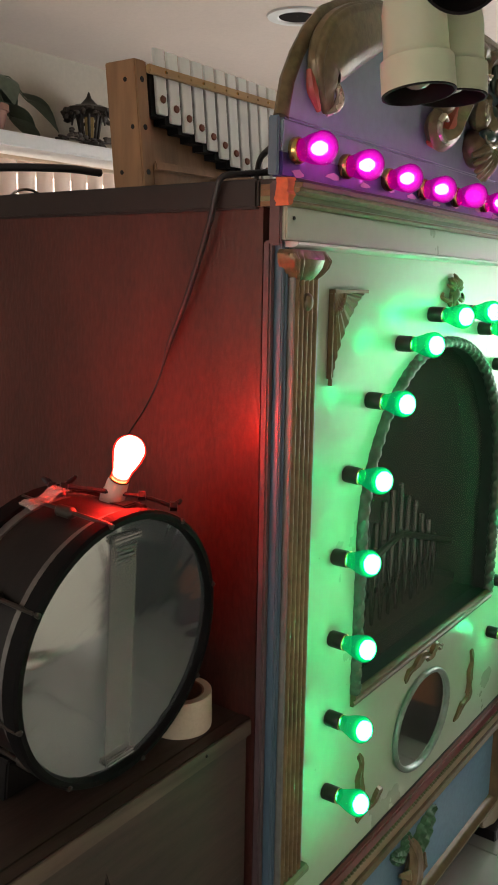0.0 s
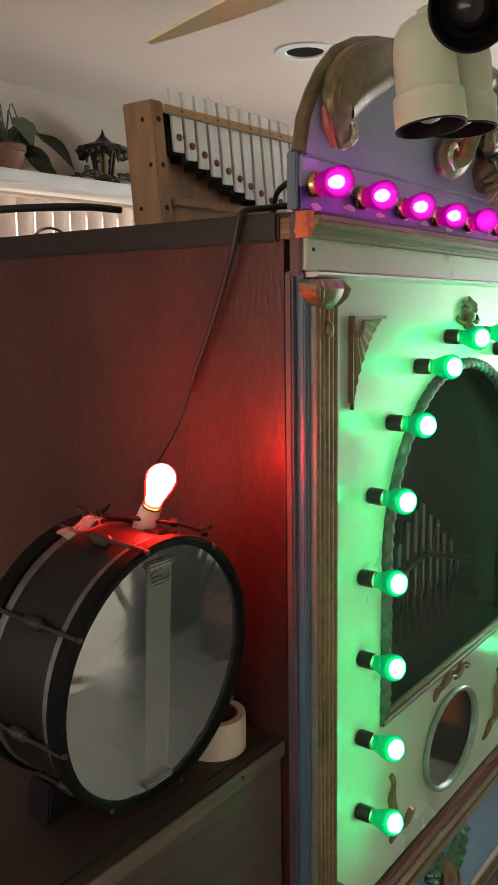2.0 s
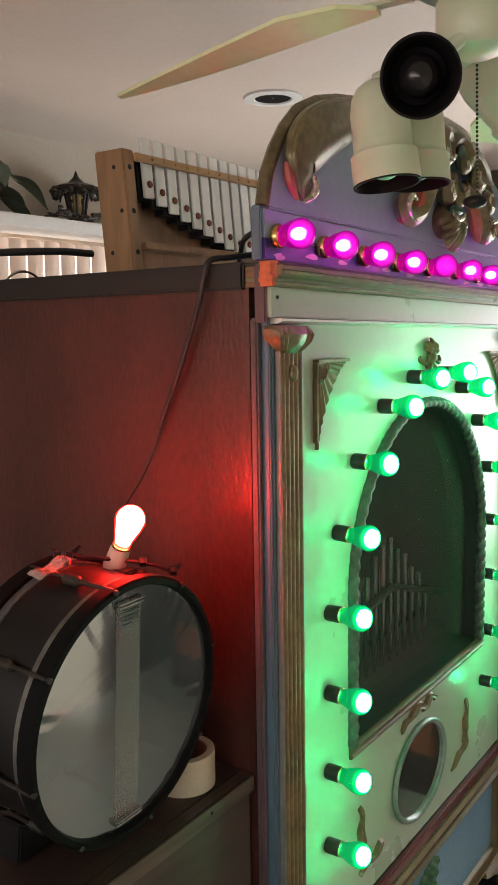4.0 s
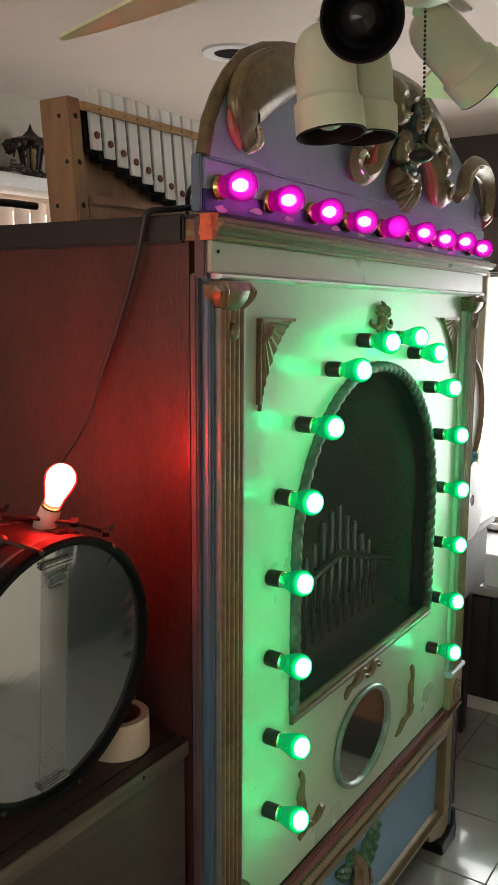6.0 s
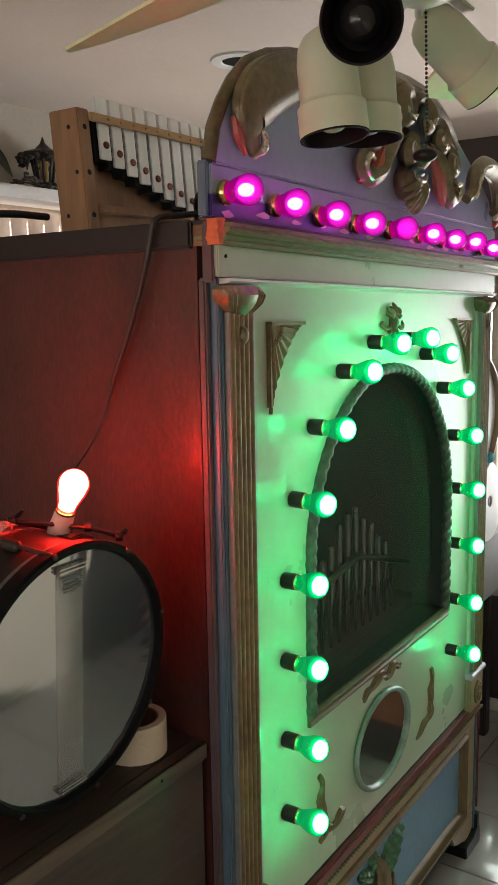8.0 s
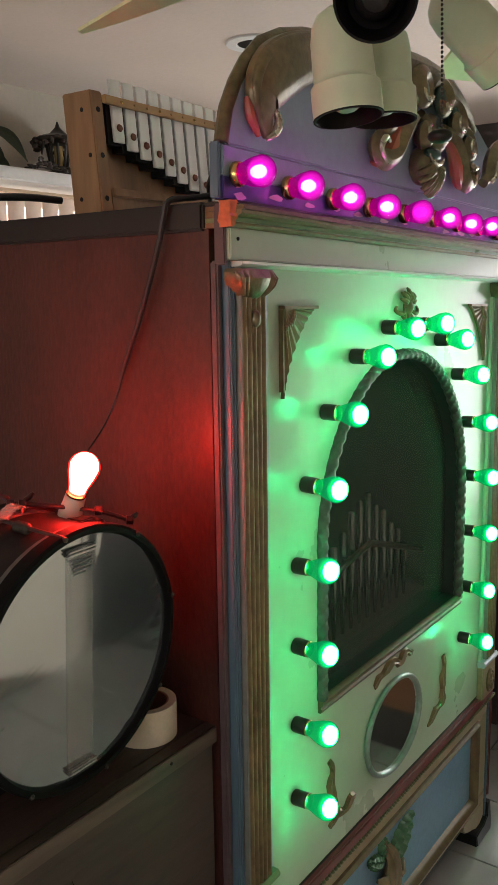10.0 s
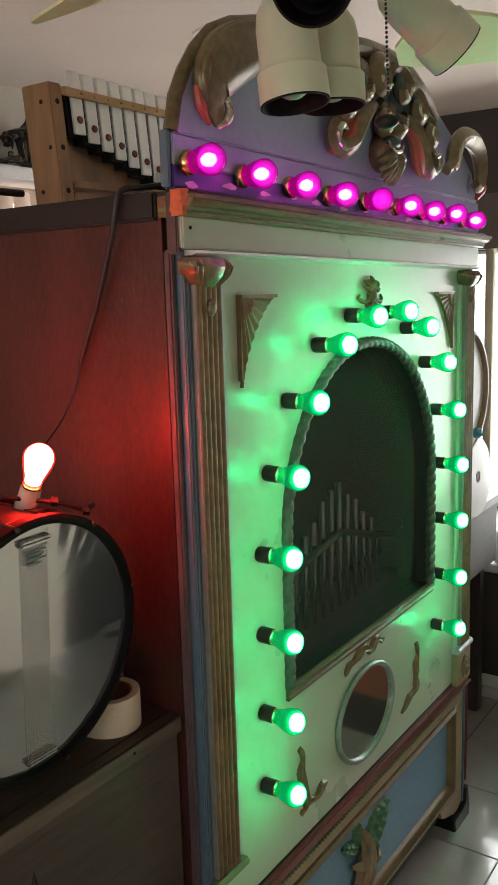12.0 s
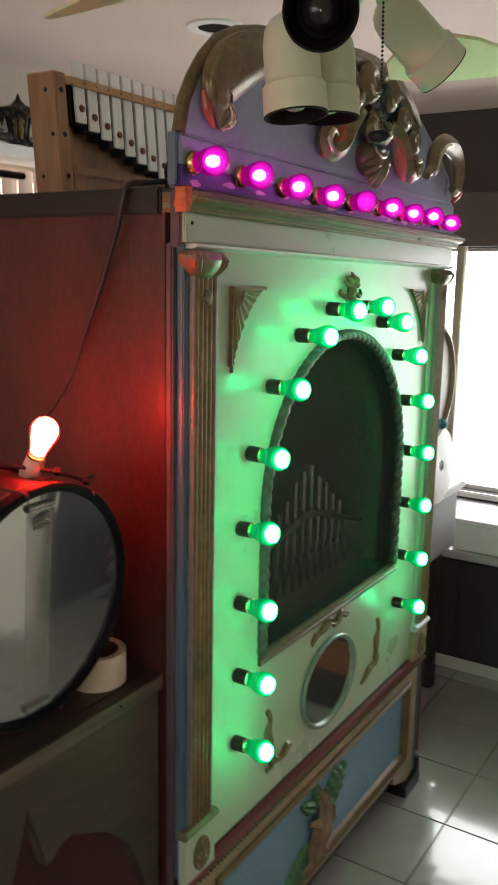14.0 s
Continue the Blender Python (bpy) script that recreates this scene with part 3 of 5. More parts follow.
# applied ornaments
def fan_corner(c0, s):
    bm = B()
    n, a, b, x = 28, 0.112, 0.158, F + 0.001
    tip = bm.verts.new((x + 0.010, c0 + s * 0.004, 1.616))
    ring = []
    for k in range(n + 1):
        t = math.pi / 2 * k / n
        u, v = a * math.cos(t) ** 2.7, b * math.sin(t) ** 2.7
        ring.append((bm.verts.new((x + (0.0085 if k % 2 else 0.0055), c0 + s * (u + 0.004), 1.616 - v)), bm.verts.new((x, c0 + s * (u + 0.004), 1.616 - v))))
    for (p, pb), (q, qb) in zip(ring, ring[1:]):
        bm.faces.new((tip, p, q))
        bm.faces.new((p, pb, qb, q))
    box(bm, x, x + 0.012, min(c0, c0 + s * 0.114), max(c0, c0 + s * 0.114), 1.614, 1.620)
    box(bm, x, x + 0.009, min(c0, c0 + s * 0.004), max(c0, c0 + s * 0.004), 1.470, 1.6138)
    for k in range(7):
        t = math.pi / 2 * (k + 0.5) / 7
        blob(bm, (x + 0.008, c0 + s * (0.006 + 0.030 * math.cos(t)), 1.612 - 0.030 * math.sin(t)), (0.006, 0.006, 0.006), 8, 5)
    part("corner_fan", bm, GOLD, organ, "gilt carved corner fan", smooth=False)


fan_corner(1.294, 1)
fan_corner(2.278, -1)


def crest():
    x, c = F + 0.003, 1.800
    body = part("crest", blob(B(), (x + 0.002, c, 1.614), (0.013, 0.014, 0.018), 12, 8, 0.10, 1), GOLD, organ, "small gilt carved crest")
    for k in range(7):
        t = radians(25 + 21.7 * k)
        ln = 0.034 if k % 2 else 0.028
        p = [(x + 0.008 * math.sin(math.pi * i / 5), c + (0.008 + ln * i / 5) * math.cos(t), 1.620 + (0.004 + ln * i / 5) * math.sin(t)) for i in range(6)]
        part("crest_leaf", sweep(B(), p, [0.003, 0.006, 0.007, 0.0065, 0.005, 0.002], 8), GOLD, body)
    for s in (-1, 1):
        p = smooth_path([(x, c + s * 0.010, 1.612), (x + 0.006, c + s * 0.026, 1.602), (x + 0.004, c + s * 0.042, 1.600), (x, c + s * 0.056, 1.608), (x, c + s * 0.050, 1.616)], 20)
        part("crest_curl", sweep(B(), p, taper(len(p), 0.003, 0.0055, 0.0025), 8), GOLD, body)
        p = smooth_path([(x, c + s * 0.008, 1.604), (x + 0.004, c + s * 0.020, 1.590), (x, c + s * 0.026, 1.596)], 10)
        part("crest_curl", sweep(B(), p, taper(len(p), 0.004, 0.005, 0.002), 8), GOLD, body)
    part("crest_drop", sweep(B(), [(x, c, 1.604), (x + 0.003, c, 1.594), (x, c, 1.578)], [0.008, 0.007, 0.002], 8), GOLD, body)


crest()


def leaf_spray(pts, lobes, r, seed):
    """A flat carved leaf along a line, its edges lobed and worn."""
    bm = B()
    rnd = random.Random(seed)
    path = smooth_path([(F, y, z) for y, z in pts], 40)
    n = len(path)
    rings = []
    for k, p in enumerate(path):
        u = k / (n - 1)
        t = (path[min(k + 1, n - 1)] - path[max(k - 1, 0)]).normalized()
        q = Vector((0, -t.z, t.y))
        env = 1.5 * math.sin(math.pi * (0.06 + 0.88 * u)) ** 0.5
        wa = r * env * (0.75 + 0.45 * math.sin(lobes * math.pi * u) + rnd.uniform(-0.1, 0.1))
        wb = r * env * (0.75 + 0.45 * math.sin(lobes * math.pi * u + 1.9) + rnd.uniform(-0.1, 0.1))
        hgt = 0.0055 * env + 0.0015
        rings.append([p + q * wa + Vector((0.0006, 0, 0)), p + q * wa * 0.6 + Vector((hgt, 0, 0)), p + Vector((hgt * 0.75, 0, 0)), p - q * wb * 0.6 + Vector((hgt, 0, 0)), p - q * wb + Vector((0.0006, 0, 0))])
    loft(bm, rings)
    part("leaf_spray", bm, GOLD, organ, "worn gilt carved leaf spray")


leaf_spray([(1.668, 0.772), (1.70, 0.788), (1.745, 0.800), (1.79, 0.790), (1.83, 0.797), (1.866, 0.784)], 6, 0.012, 5)
leaf_spray([(1.470, 0.692), (1.478, 0.66), (1.474, 0.62), (1.492, 0.578), (1.485, 0.55), (1.470, 0.538)], 6, 0.010, 9)
leaf_spray([(1.490, 0.556), (1.52, 0.548), (1.55, 0.558), (1.582, 0.556)], 3, 0.010, 10)
leaf_spray([(2.062, 0.704), (2.064, 0.66), (2.052, 0.62), (2.058, 0.588), (2.020, 0.566), (1.968, 0.546)], 7, 0.012, 14)

# oval mirror: glass in a beaded frame
MC, MZ, MA, MB = 1.767, 0.641, 0.140, 0.110
oval = [(F + 0.006, MC + MA * math.cos(2 * math.pi * k / 192), MZ + MB * math.sin(2 * math.pi * k / 192)) for k in range(192)]
mframe = part("mirror_frame", sweep(B(), oval + [oval[0]], 0.0066, 10, ridge=3, depth=0.08, twist=420), mat("silvered_rope_frame", (0.25, 0.29, 0.27), 0.32, metal=0.3, var=0.25, scale=30), organ, "silver-green rope-edged oval frame")
part("mirror_glass", prism_x(B(), [(MC + MA * math.cos(2 * math.pi * k / 64), MZ + MB * math.sin(2 * math.pi * k / 64)) for k in range(64)], F + 0.001, F + 0.004), MIRROR, mframe, "oval mirror glass", smooth=False)

# lower case: rail, beads, framed blue panel, feet
LF = -0.688
part("lower_rail", box(B(), -0.735, LF + 0.004, YL - 0.006, YR + 0.006, 0.446, 0.4735, 0.004), REDRAIL, organ, "dark red painted rail")
part("shadow_gap", box(B(), -0.735, F + 0.001, YL, YR, 0.4738, 0.4798), BLACK, organ, smooth=False)
bm = B()
for k in range(105):
    blob(bm, (LF + 0.001, YL + 0.010 + k * 0.0125, 0.440), (0.005, 0.0056, 0.0045), 6, 4)
tagged(part("beading", bm, BEADS, organ, "row of green-gold beads"), kind="stuff")
bm = B()
for a, b, c, d in ((YL, YR, 0.402, 0.4455), (YL, 1.268, 0.145, 0.402), (2.328, YR, 0.145, 0.402), (YL, YR, 0.112, 0.145)):
    box(bm, -0.735, LF - 0.004, a, b, c, d, 0.002)
part("lower_frame", bm, TAN, organ, "tan painted lower frame")
bm = B()
fy0, fy1, fz0, fz1 = 1.268, 2.328, 0.135, 0.402
prof = [(LF - 0.016, 0.027), (LF - 0.005, 0.023), (LF + 0.004, 0.016), (LF + 0.008, 0.008), (LF + 0.002, 0.0), (LF - 0.012, 0.0)]
rings = []
for (y, z, sy, sz) in ((fy0, fz0, 1, 1), (fy1, fz0, -1, 1), (fy1, fz1, -1, -1), (fy0, fz1, 1, -1), (fy0, fz0, 1, 1)):
    rings.append([(x, y + sy * d, z + sz * d) for x, d in prof])
loft(bm, rings, True, False)
part("panel_moulding", bm, FRAMEGOLD, organ, "brown-gold mitred moulding")
part("blue_panel", box(B(), -0.73, LF - 0.014, 1.270, 2.326, 0.137, 0.40), PANELBLUE, organ, "sky blue painted panel", smooth=False)
cx, cy, cz = LF - 0.010, 1.762, 0.262
ROOT = mat("brown_carved_wood", (0.20, 0.12, 0.065), 0.45, var=0.55, scale=25, bump=0.3)
p = smooth_path([(cx, cy - 0.075, cz - 0.125), (cx + 0.012, cy - 0.050, cz - 0.07), (cx + 0.016, cy - 0.020, cz - 0.01), (cx + 0.014, cy - 0.012, cz + 0.045), (cx + 0.004, cy - 0.040, cz + 0.10)], 40)
carve = part("panel_carving", sweep(B(), p, taper(len(p), 0.022, 0.034, 0.008), 18, flat=0.6, ridge=5, depth=0.16, twist=14), ROOT, organ, "brown carved plant root")
for k, (dy, dz, a, ln) in enumerate(((0.012, -0.03, 35, 0.055), (-0.035, 0.0, 155, 0.05), (-0.03, -0.06, 300, 0.06), (-0.05, -0.075, 200, 0.06))):
    d = Vector((0, math.cos(radians(a)), math.sin(radians(a))))
    o = Vector((cx + 0.010, cy + dy, cz + dz))
    part("root_knot", sweep(B(), [o, o + d * ln * 0.5 + Vector((0.010, 0, 0)), o + d * ln], [0.016, 0.013, 0.005], 10, flat=0.8, ridge=3, depth=0.15), ROOT, carve)


def carved_leaf(y, z, ang, ln, wd, seed):
    """A broad rounded leaf with a raised rib and notched lobes, on the panel."""
    bm = B()
    rnd = random.Random(seed)
    d, nrm = Vector((0, math.cos(radians(ang)), math.sin(radians(ang)))), Vector((0, -math.sin(radians(ang)), math.cos(radians(ang))))
    o = Vector((cx - 0.003, y, z))
    rings = []
    for k in range(34):
        u = k / 33
        w = wd * math.sin(math.pi * (0.04 + 0.92 * u ** 0.8)) ** 0.7 * (0.86 + 0.14 * abs(math.sin(5.5 * math.pi * u))) + rnd.uniform(0, 0.0015)
        hgt = 0.004 + 0.012 * math.sin(math.pi * (0.1 + 0.85 * u))
        p = o + d * ln * u
        v = 0.0035 * math.sin(11 * math.pi * u)
        rings.append([p + nrm * w, p + nrm * w * 0.85 + Vector((hgt * 0.7, 0, 0)), p + nrm * w * 0.4 + d * 0.006 + Vector((hgt + v, 0, 0)), p + Vector((hgt * 0.75, 0, 0)), p - nrm * w * 0.4 + d * 0.006 + Vector((hgt + v, 0, 0)), p - nrm * w * 0.85 + Vector((hgt * 0.7, 0, 0)), p - nrm * w])
    loft(bm, rings)
    part("carved_leaf", bm, LEAFGREEN, carve, "green painted carved leaf")


carved_leaf(cy + 0.005, cz + 0.005, 33, 0.145, 0.047, 1)
carved_leaf(cy - 0.045, cz - 0.05, 208, 0.20, 0.040, 3)
carved_leaf(cy - 0.025, cz + 0.045, 105, 0.075, 0.022, 2)
carved_leaf(cy - 0.035, cz + 0.040, 150, 0.085, 0.020, 4)
part("bracket", prism_x(B(), [(2.235, 0.1115), (YR - 0.020, 0.1115), (YR - 0.020, 0.060), (2.372, 0.046), (2.340, 0.046), (2.318, 0.056), (2.285, 0.066), (2.250, 0.082)], -0.735, LF - 0.004, 0.002), TAN, organ, "tan curved bracket above the foot")
near_foot = [(1.145, 0.0455), (1.208, 0.0455), (1.217, 0.035), (1.215, 0.0), (1.153, 0.0), (1.149, 0.02), (1.130, 0.032)]
far_foot = [(2.314, 0.040), (2.342, 0.0455), (2.374, 0.0455), (2.403, 0.060), (2.404, 0.105), (2.424, 0.105), (2.432, 0.060), (2.440, 0.034), (2.436, 0.0), (2.324, 0.0)]
for out in (near_foot, far_foot):
    part("foot", prism_x(B(), out, -0.75, LF + 0.010, 0.003), BLACK, organ, "black shaped wooden foot")
    part("foot", prism_x(B(), out, BACK, BACK + 0.06, 0.003), BLACK, organ, "black shaped wooden foot")
part("runner", box(B(), -0.78, -0.7355, YL + 0.01, YR - 0.11, 0.02, 0.1115, 0.003), BLACK, organ, "black runner board")
part("end_post", box(B(), -0.735, LF, YR + 0.0062, YR + 0.014, 0.112, 0.4455, 0.003), REDRAIL, organ, "dark red corner post")

# ---- pediment ----
PX = -0.672      # face of the upper board
ped = thing("carved_pediment", (PX, YC, 1.777), "blue pediment board with gilded carved scrolls on the organ", "pediment")
edge = [(1.121, 1.86), (1.134, 1.910), (1.157, 1.950), (1.187, 1.988), (1.226, 2.022), (1.285, 2.048), (1.355, 2.066), (1.44, 2.080), (1.54, 2.092), (1.62, 2.102), (1.70, 2.110), (YC, 2.113)]
outl = edge + [(1.94, 2.100), (2.04, 2.072), (2.13, 2.040), (2.21, 2.004), (2.28, 1.972), (2.35, 1.930), (2.395, 1.86)]
part("upper_board", prism_x(B(), [(outl[-1][0], 1.857)] + [(outl[0][0], 1.857)] + outl[1:-1], PX - 0.022, PX, 0.003), PEDBLUE, ped, "grey-blue painted upper board", smooth=False)
part("board_edge", sweep(B(), [(PX - 0.010, y, z) for y, z in edge[:8]], 0.0125, 10, flat=0.9), BRONZE, ped, "brown carved edge of the board")
part("lower_board", box(B(), PX - 0.018, PX + 0.001, 1.110, 2.402, 1.812, 1.8555, 0.002), PEDBLUE, ped, "grey-blue painted lower board")
part("violet_strip", box(B(), PX - 0.018, PX + 0.002, 1.108, 2.404, 1.778, 1.8115, 0.002), PURPLE, ped, "chipped violet-blue strip")
part("side_edge", box(B(), PX - 0.019, PX - 0.001, 1.102, 1.1075, 1.779, 1.86, 0.002), BLUEEDGE, ped, "dark end of the board")
rnd = random.Random(4)
for k in range(13):
    y, z = 1.16 + 0.096 * k + rnd.uniform(-0.02, 0.02), rnd.uniform(1.784, 1.797)
    n = 9
    pts = [(y + rnd.uniform(0.010, 0.024) * math.cos(2 * math.pi * i / n), z + rnd.uniform(0.003, 0.007) * math.sin(2 * math.pi * i / n)) for i in range(n)]
    part("chipped_patch", prism_x(B(), pts, PX + 0.0022, PX + 0.003), PEEL, ped, smooth=False)


def acanthus():
    """The long ribbed leaf that hugs the near shoulder of the board."""
    ctrl = [(0.008, 1.214, 1.880), (0.012, 1.186, 1.904), (0.014, 1.172, 1.946), (0.016, 1.198, 1.990), (0.018, 1.257, 2.024), (0.016, 1.335, 2.048), (0.012, 1.42, 2.060)]
    spine = smooth_path([(PX + a, y, z) for a, y, z in ctrl], 48)
    n = len(spine)
    pts, rad = [], []
    for k in range(n):
        t = (spine[min(k + 1, n - 1)] - spine[max(k - 1, 0)]).normalized()
        w = math.sin(math.pi * min(1.0, 0.06 + 0.80 * k / (n - 1)))
        pts.append(spine[k] + Vector((0.002, t.z * 0.028 * w, -t.y * 0.028 * w)))
        rad.append(0.007 + 0.040 * w)
    body = part("acanthus_scroll", sweep(B(), pts, rad, 20, flat=0.42, ridge=5, depth=0.05), BRONZE, ped, "bronze carved acanthus scroll")
    for j, (end, drop) in enumerate(((1.0, 0.0), (0.97, 0.0), (0.90, 0.040), (0.72, 0.0))):
        m = int((n - 1) * end)
        pts, rad = [], []
        for k in range(m + 1):
            t = (spine[min(k + 1, n - 1)] - spine[max(k - 1, 0)]).normalized()
            q = Vector((0, t.z, -t.y))
            w = math.sin(math.pi * min(1.0, 0.06 + 0.80 * k / (n - 1)))
            pts.append(spine[k] + q * (0.0155 * j - 0.004) * w + Vector((0.010 * w, 0, 0)))
            rad.append(0.003 + 0.0075 * w * (1 - 0.5 * max(0.0, k / (n - 1) - 0.6)))
        if drop:
            e = pts[-1]
            for k in range(1, 9):
                u = k / 8
                pts.append(e + Vector((0.012 * math.sin(math.pi * u), 0.030 * math.sin(1.4 * u), -drop * u * u)))
                rad.append(rad[m] * (1 - 0.65 * u))
        part("leaf_rib", sweep(B(), pts, rad, 12, flat=0.8), BRONZE, body)
        if drop:
            tip = [p + Vector((0.010, 0.001, -0.002)) for p in pts[-9:]]
            part("leaf_tip", sweep(B(), tip, taper(9, 0.004, 0.006, 0.002), 8), GILT, body, "polished gilt leaf tip")
    p = smooth_path([(PX + 0.020, 1.222, 1.920), (PX + 0.024, 1.226, 1.902), (PX + 0.020, 1.222, 1.886), (PX + 0.012, 1.208, 1.876)], 16)
    part("leaf_tip", sweep(B(), p, taper(len(p), 0.005, 0.008, 0.004), 10), GILT, body, "polished gilt leaf tip")
    p = smooth_path([(PX + 0.010, 1.162, 1.93), (PX + 0.012, 1.168, 1.903), (PX + 0.010, 1.190, 1.878)], 12)
    part("painted_underside", sweep(B(), p, taper(len(p), 0.005, 0.009, 0.004), 8), CARVRED, body, "red painted underside")


acanthus()


HOLLOW = mat("dark_green_hollow", (0.025, 0.075, 0.055), 0.3, var=0.4, scale=30)


def centre_shell():
    c, z = 1.792, 1.895
    boss = part("shell_boss", blob(B(), (PX + 0.014, c, z + 0.012), (0.034, 0.046, 0.040), 16, 9, 0.05, 8), BRONZE, ped, "bronze carved shell boss")
    for k in range(9):
        a = radians(200 + 17.5 * k)
        p = [(PX + 0.012 + 0.030 * math.sin(math.pi * (0.15 + 0.7 * i / 6)), c + 0.055 * i / 6 * math.cos(a), z + 0.014 + 0.066 * i / 6 * math.sin(a)) for i in range(7)]
        part("shell_rib", sweep(B(), p, taper(7, 0.006, 0.012, 0.005), 8), BRONZE, boss)
    part("hollow", blob(B(), (PX + 0.034, c - 0.004, z + 0.032), (0.018, 0.030, 0.015), 14, 8, 0.04, 9), HOLLOW, boss, "dark green painted hollow")
    p = [(PX + 0.046, c - 0.004 + 0.034 * math.cos(a), z + 0.030 + 0.018 * math.sin(a)) for a in (radians(180 + 15 * k) for k in range(13))]
    part("gilt_edge", sweep(B(), p, taper(13, 0.002, 0.005, 0.002), 8), GILT, boss, "polished gilt edge")


centre_shell()


def scroll(name_mat, pts, radii, label, flat=1.0, sub=None):
    bm = sweep(B(), pts, radii, 12, flat=flat, ridge=4, depth=0.08)
    return part("scroll", bm, name_mat, sub or ped, label)


for s in (-1, 1):
    def Y(d):
        return YC + s * d
    # S-scroll that falls from the centre, red on its outer side
    p = smooth_path([(PX + 0.018, Y(0.075), 1.990), (PX + 0.030, Y(0.115), 1.975), (PX + 0.032, Y(0.150), 1.942), (PX + 0.028, Y(0.178), 1.905), (PX + 0.022, Y(0.215), 1.892), (PX + 0.022, Y(0.243), 1.912), (PX + 0.026, Y(0.235), 1.933), (PX + 0.026, Y(0.217), 1.928)], 42)
    sc = scroll(BRONZE, p, taper(len(p), 0.016, 0.019, 0.008), "bronze carved falling scroll")
    p2 = [q + Vector((-0.006, -0.018 if s > 0 else -0.018, -0.006)) for q in p[4:26]]
    part("painted_underside", sweep(B(), p2, taper(len(p2), 0.008, 0.017, 0.006), 8), CARVRED, sc, "red painted underside")
    p3 = [q + Vector((0.014, 0, -0.004)) for q in p[22:]]
    part("gilt_edge", sweep(B(), p3, taper(len(p3), 0.004, 0.007, 0.004), 8), GILT, sc, "polished gilt edge")
    # curls beside the centre
    for cy_, cz_, r_, a0, a1 in ((0.044, 2.046, 0.050, 200, -160), (0.128, 2.020, 0.046, 160, -220), (0.034, 1.975, 0.032, 100, 420), (0.200, 1.978, 0.038, 110, -240)):
        sp = spiral(Y(cy_), cz_, r_, r_ * 0.22, a0 if s > 0 else 180 - a0, a1 if s > 0 else 180 - a1, PX + 0.014, 26, 0.022)
        c_ = scroll(BRONZE, sp, taper(26, 0.012, 0.021, 0.009), "bronze carved curl")
        part("hollow", blob(B(), (PX + 0.026, Y(cy_), cz_), (0.012, r_ * 0.5, r_ * 0.6), 12, 7, 0.05, 4), HOLLOW, c_, "dark green painted hollow")
        part("gilt_edge", sweep(B(), [Vector(q) + Vector((0.012, 0, 0.001)) for q in sp[6:24]], taper(18, 0.004, 0.009, 0.004), 8), GILT, c_, "polished gilt edge")
    # wave ridge from the shoulder leaf to the crown
    dz = 0.0 if s < 0 else -0.035
    p = smooth_path([(PX + 0.004, Y(0.30), 2.060 + dz), (PX + 0.010, Y(0.25), 2.072 + dz * 0.6), (PX + 0.016, Y(0.17), 2.086 + dz * 0.3), (PX + 0.016, Y(0.09), 2.098), (PX + 0.014, Y(0.0), 2.103)], 26)
    scroll(BRONZE, p, taper(len(p), 0.008, 0.015, 0.018), "bronze carved crown ridge", 0.7)
    # end volute, on the far shoulder
    if s < 0:
        continue
    sp = smooth_path([(PX + 0.030, Y(0.300), 1.905), (PX + 0.032, Y(0.325), 1.925), (PX + 0.030, Y(0.350), 1.965), (PX + 0.028, Y(0.400), 1.995), (PX + 0.026, Y(0.470), 2.000), (PX + 0.024, Y(0.530), 1.978), (PX + 0.022, Y(0.560), 1.930), (PX + 0.022, Y(0.545), 1.890), (PX + 0.024, Y(0.515), 1.895)], 48)
    c_ = scroll(BRONZE, sp, taper(len(sp), 0.012, 0.024, 0.011), "bronze carved end volute")
    part("gilt_edge", sweep(B(), [Vector(q) + Vector((0.018, 0, -0.004)) for q in sp[2:26]], taper(24, 0.004, 0.007, 0.004), 8), GILT, c_, "polished gilt edge")
    p = smooth_path([(PX + 0.018, Y(0.56), 1.920), (PX + 0.022, Y(0.570), 1.890), (PX + 0.016, Y(0.545), 1.862)], 14)
    part("painted_underside", sweep(B(), p, taper(len(p), 0.008, 0.013, 0.006), 8), CARVRED, c_, "red painted underside")


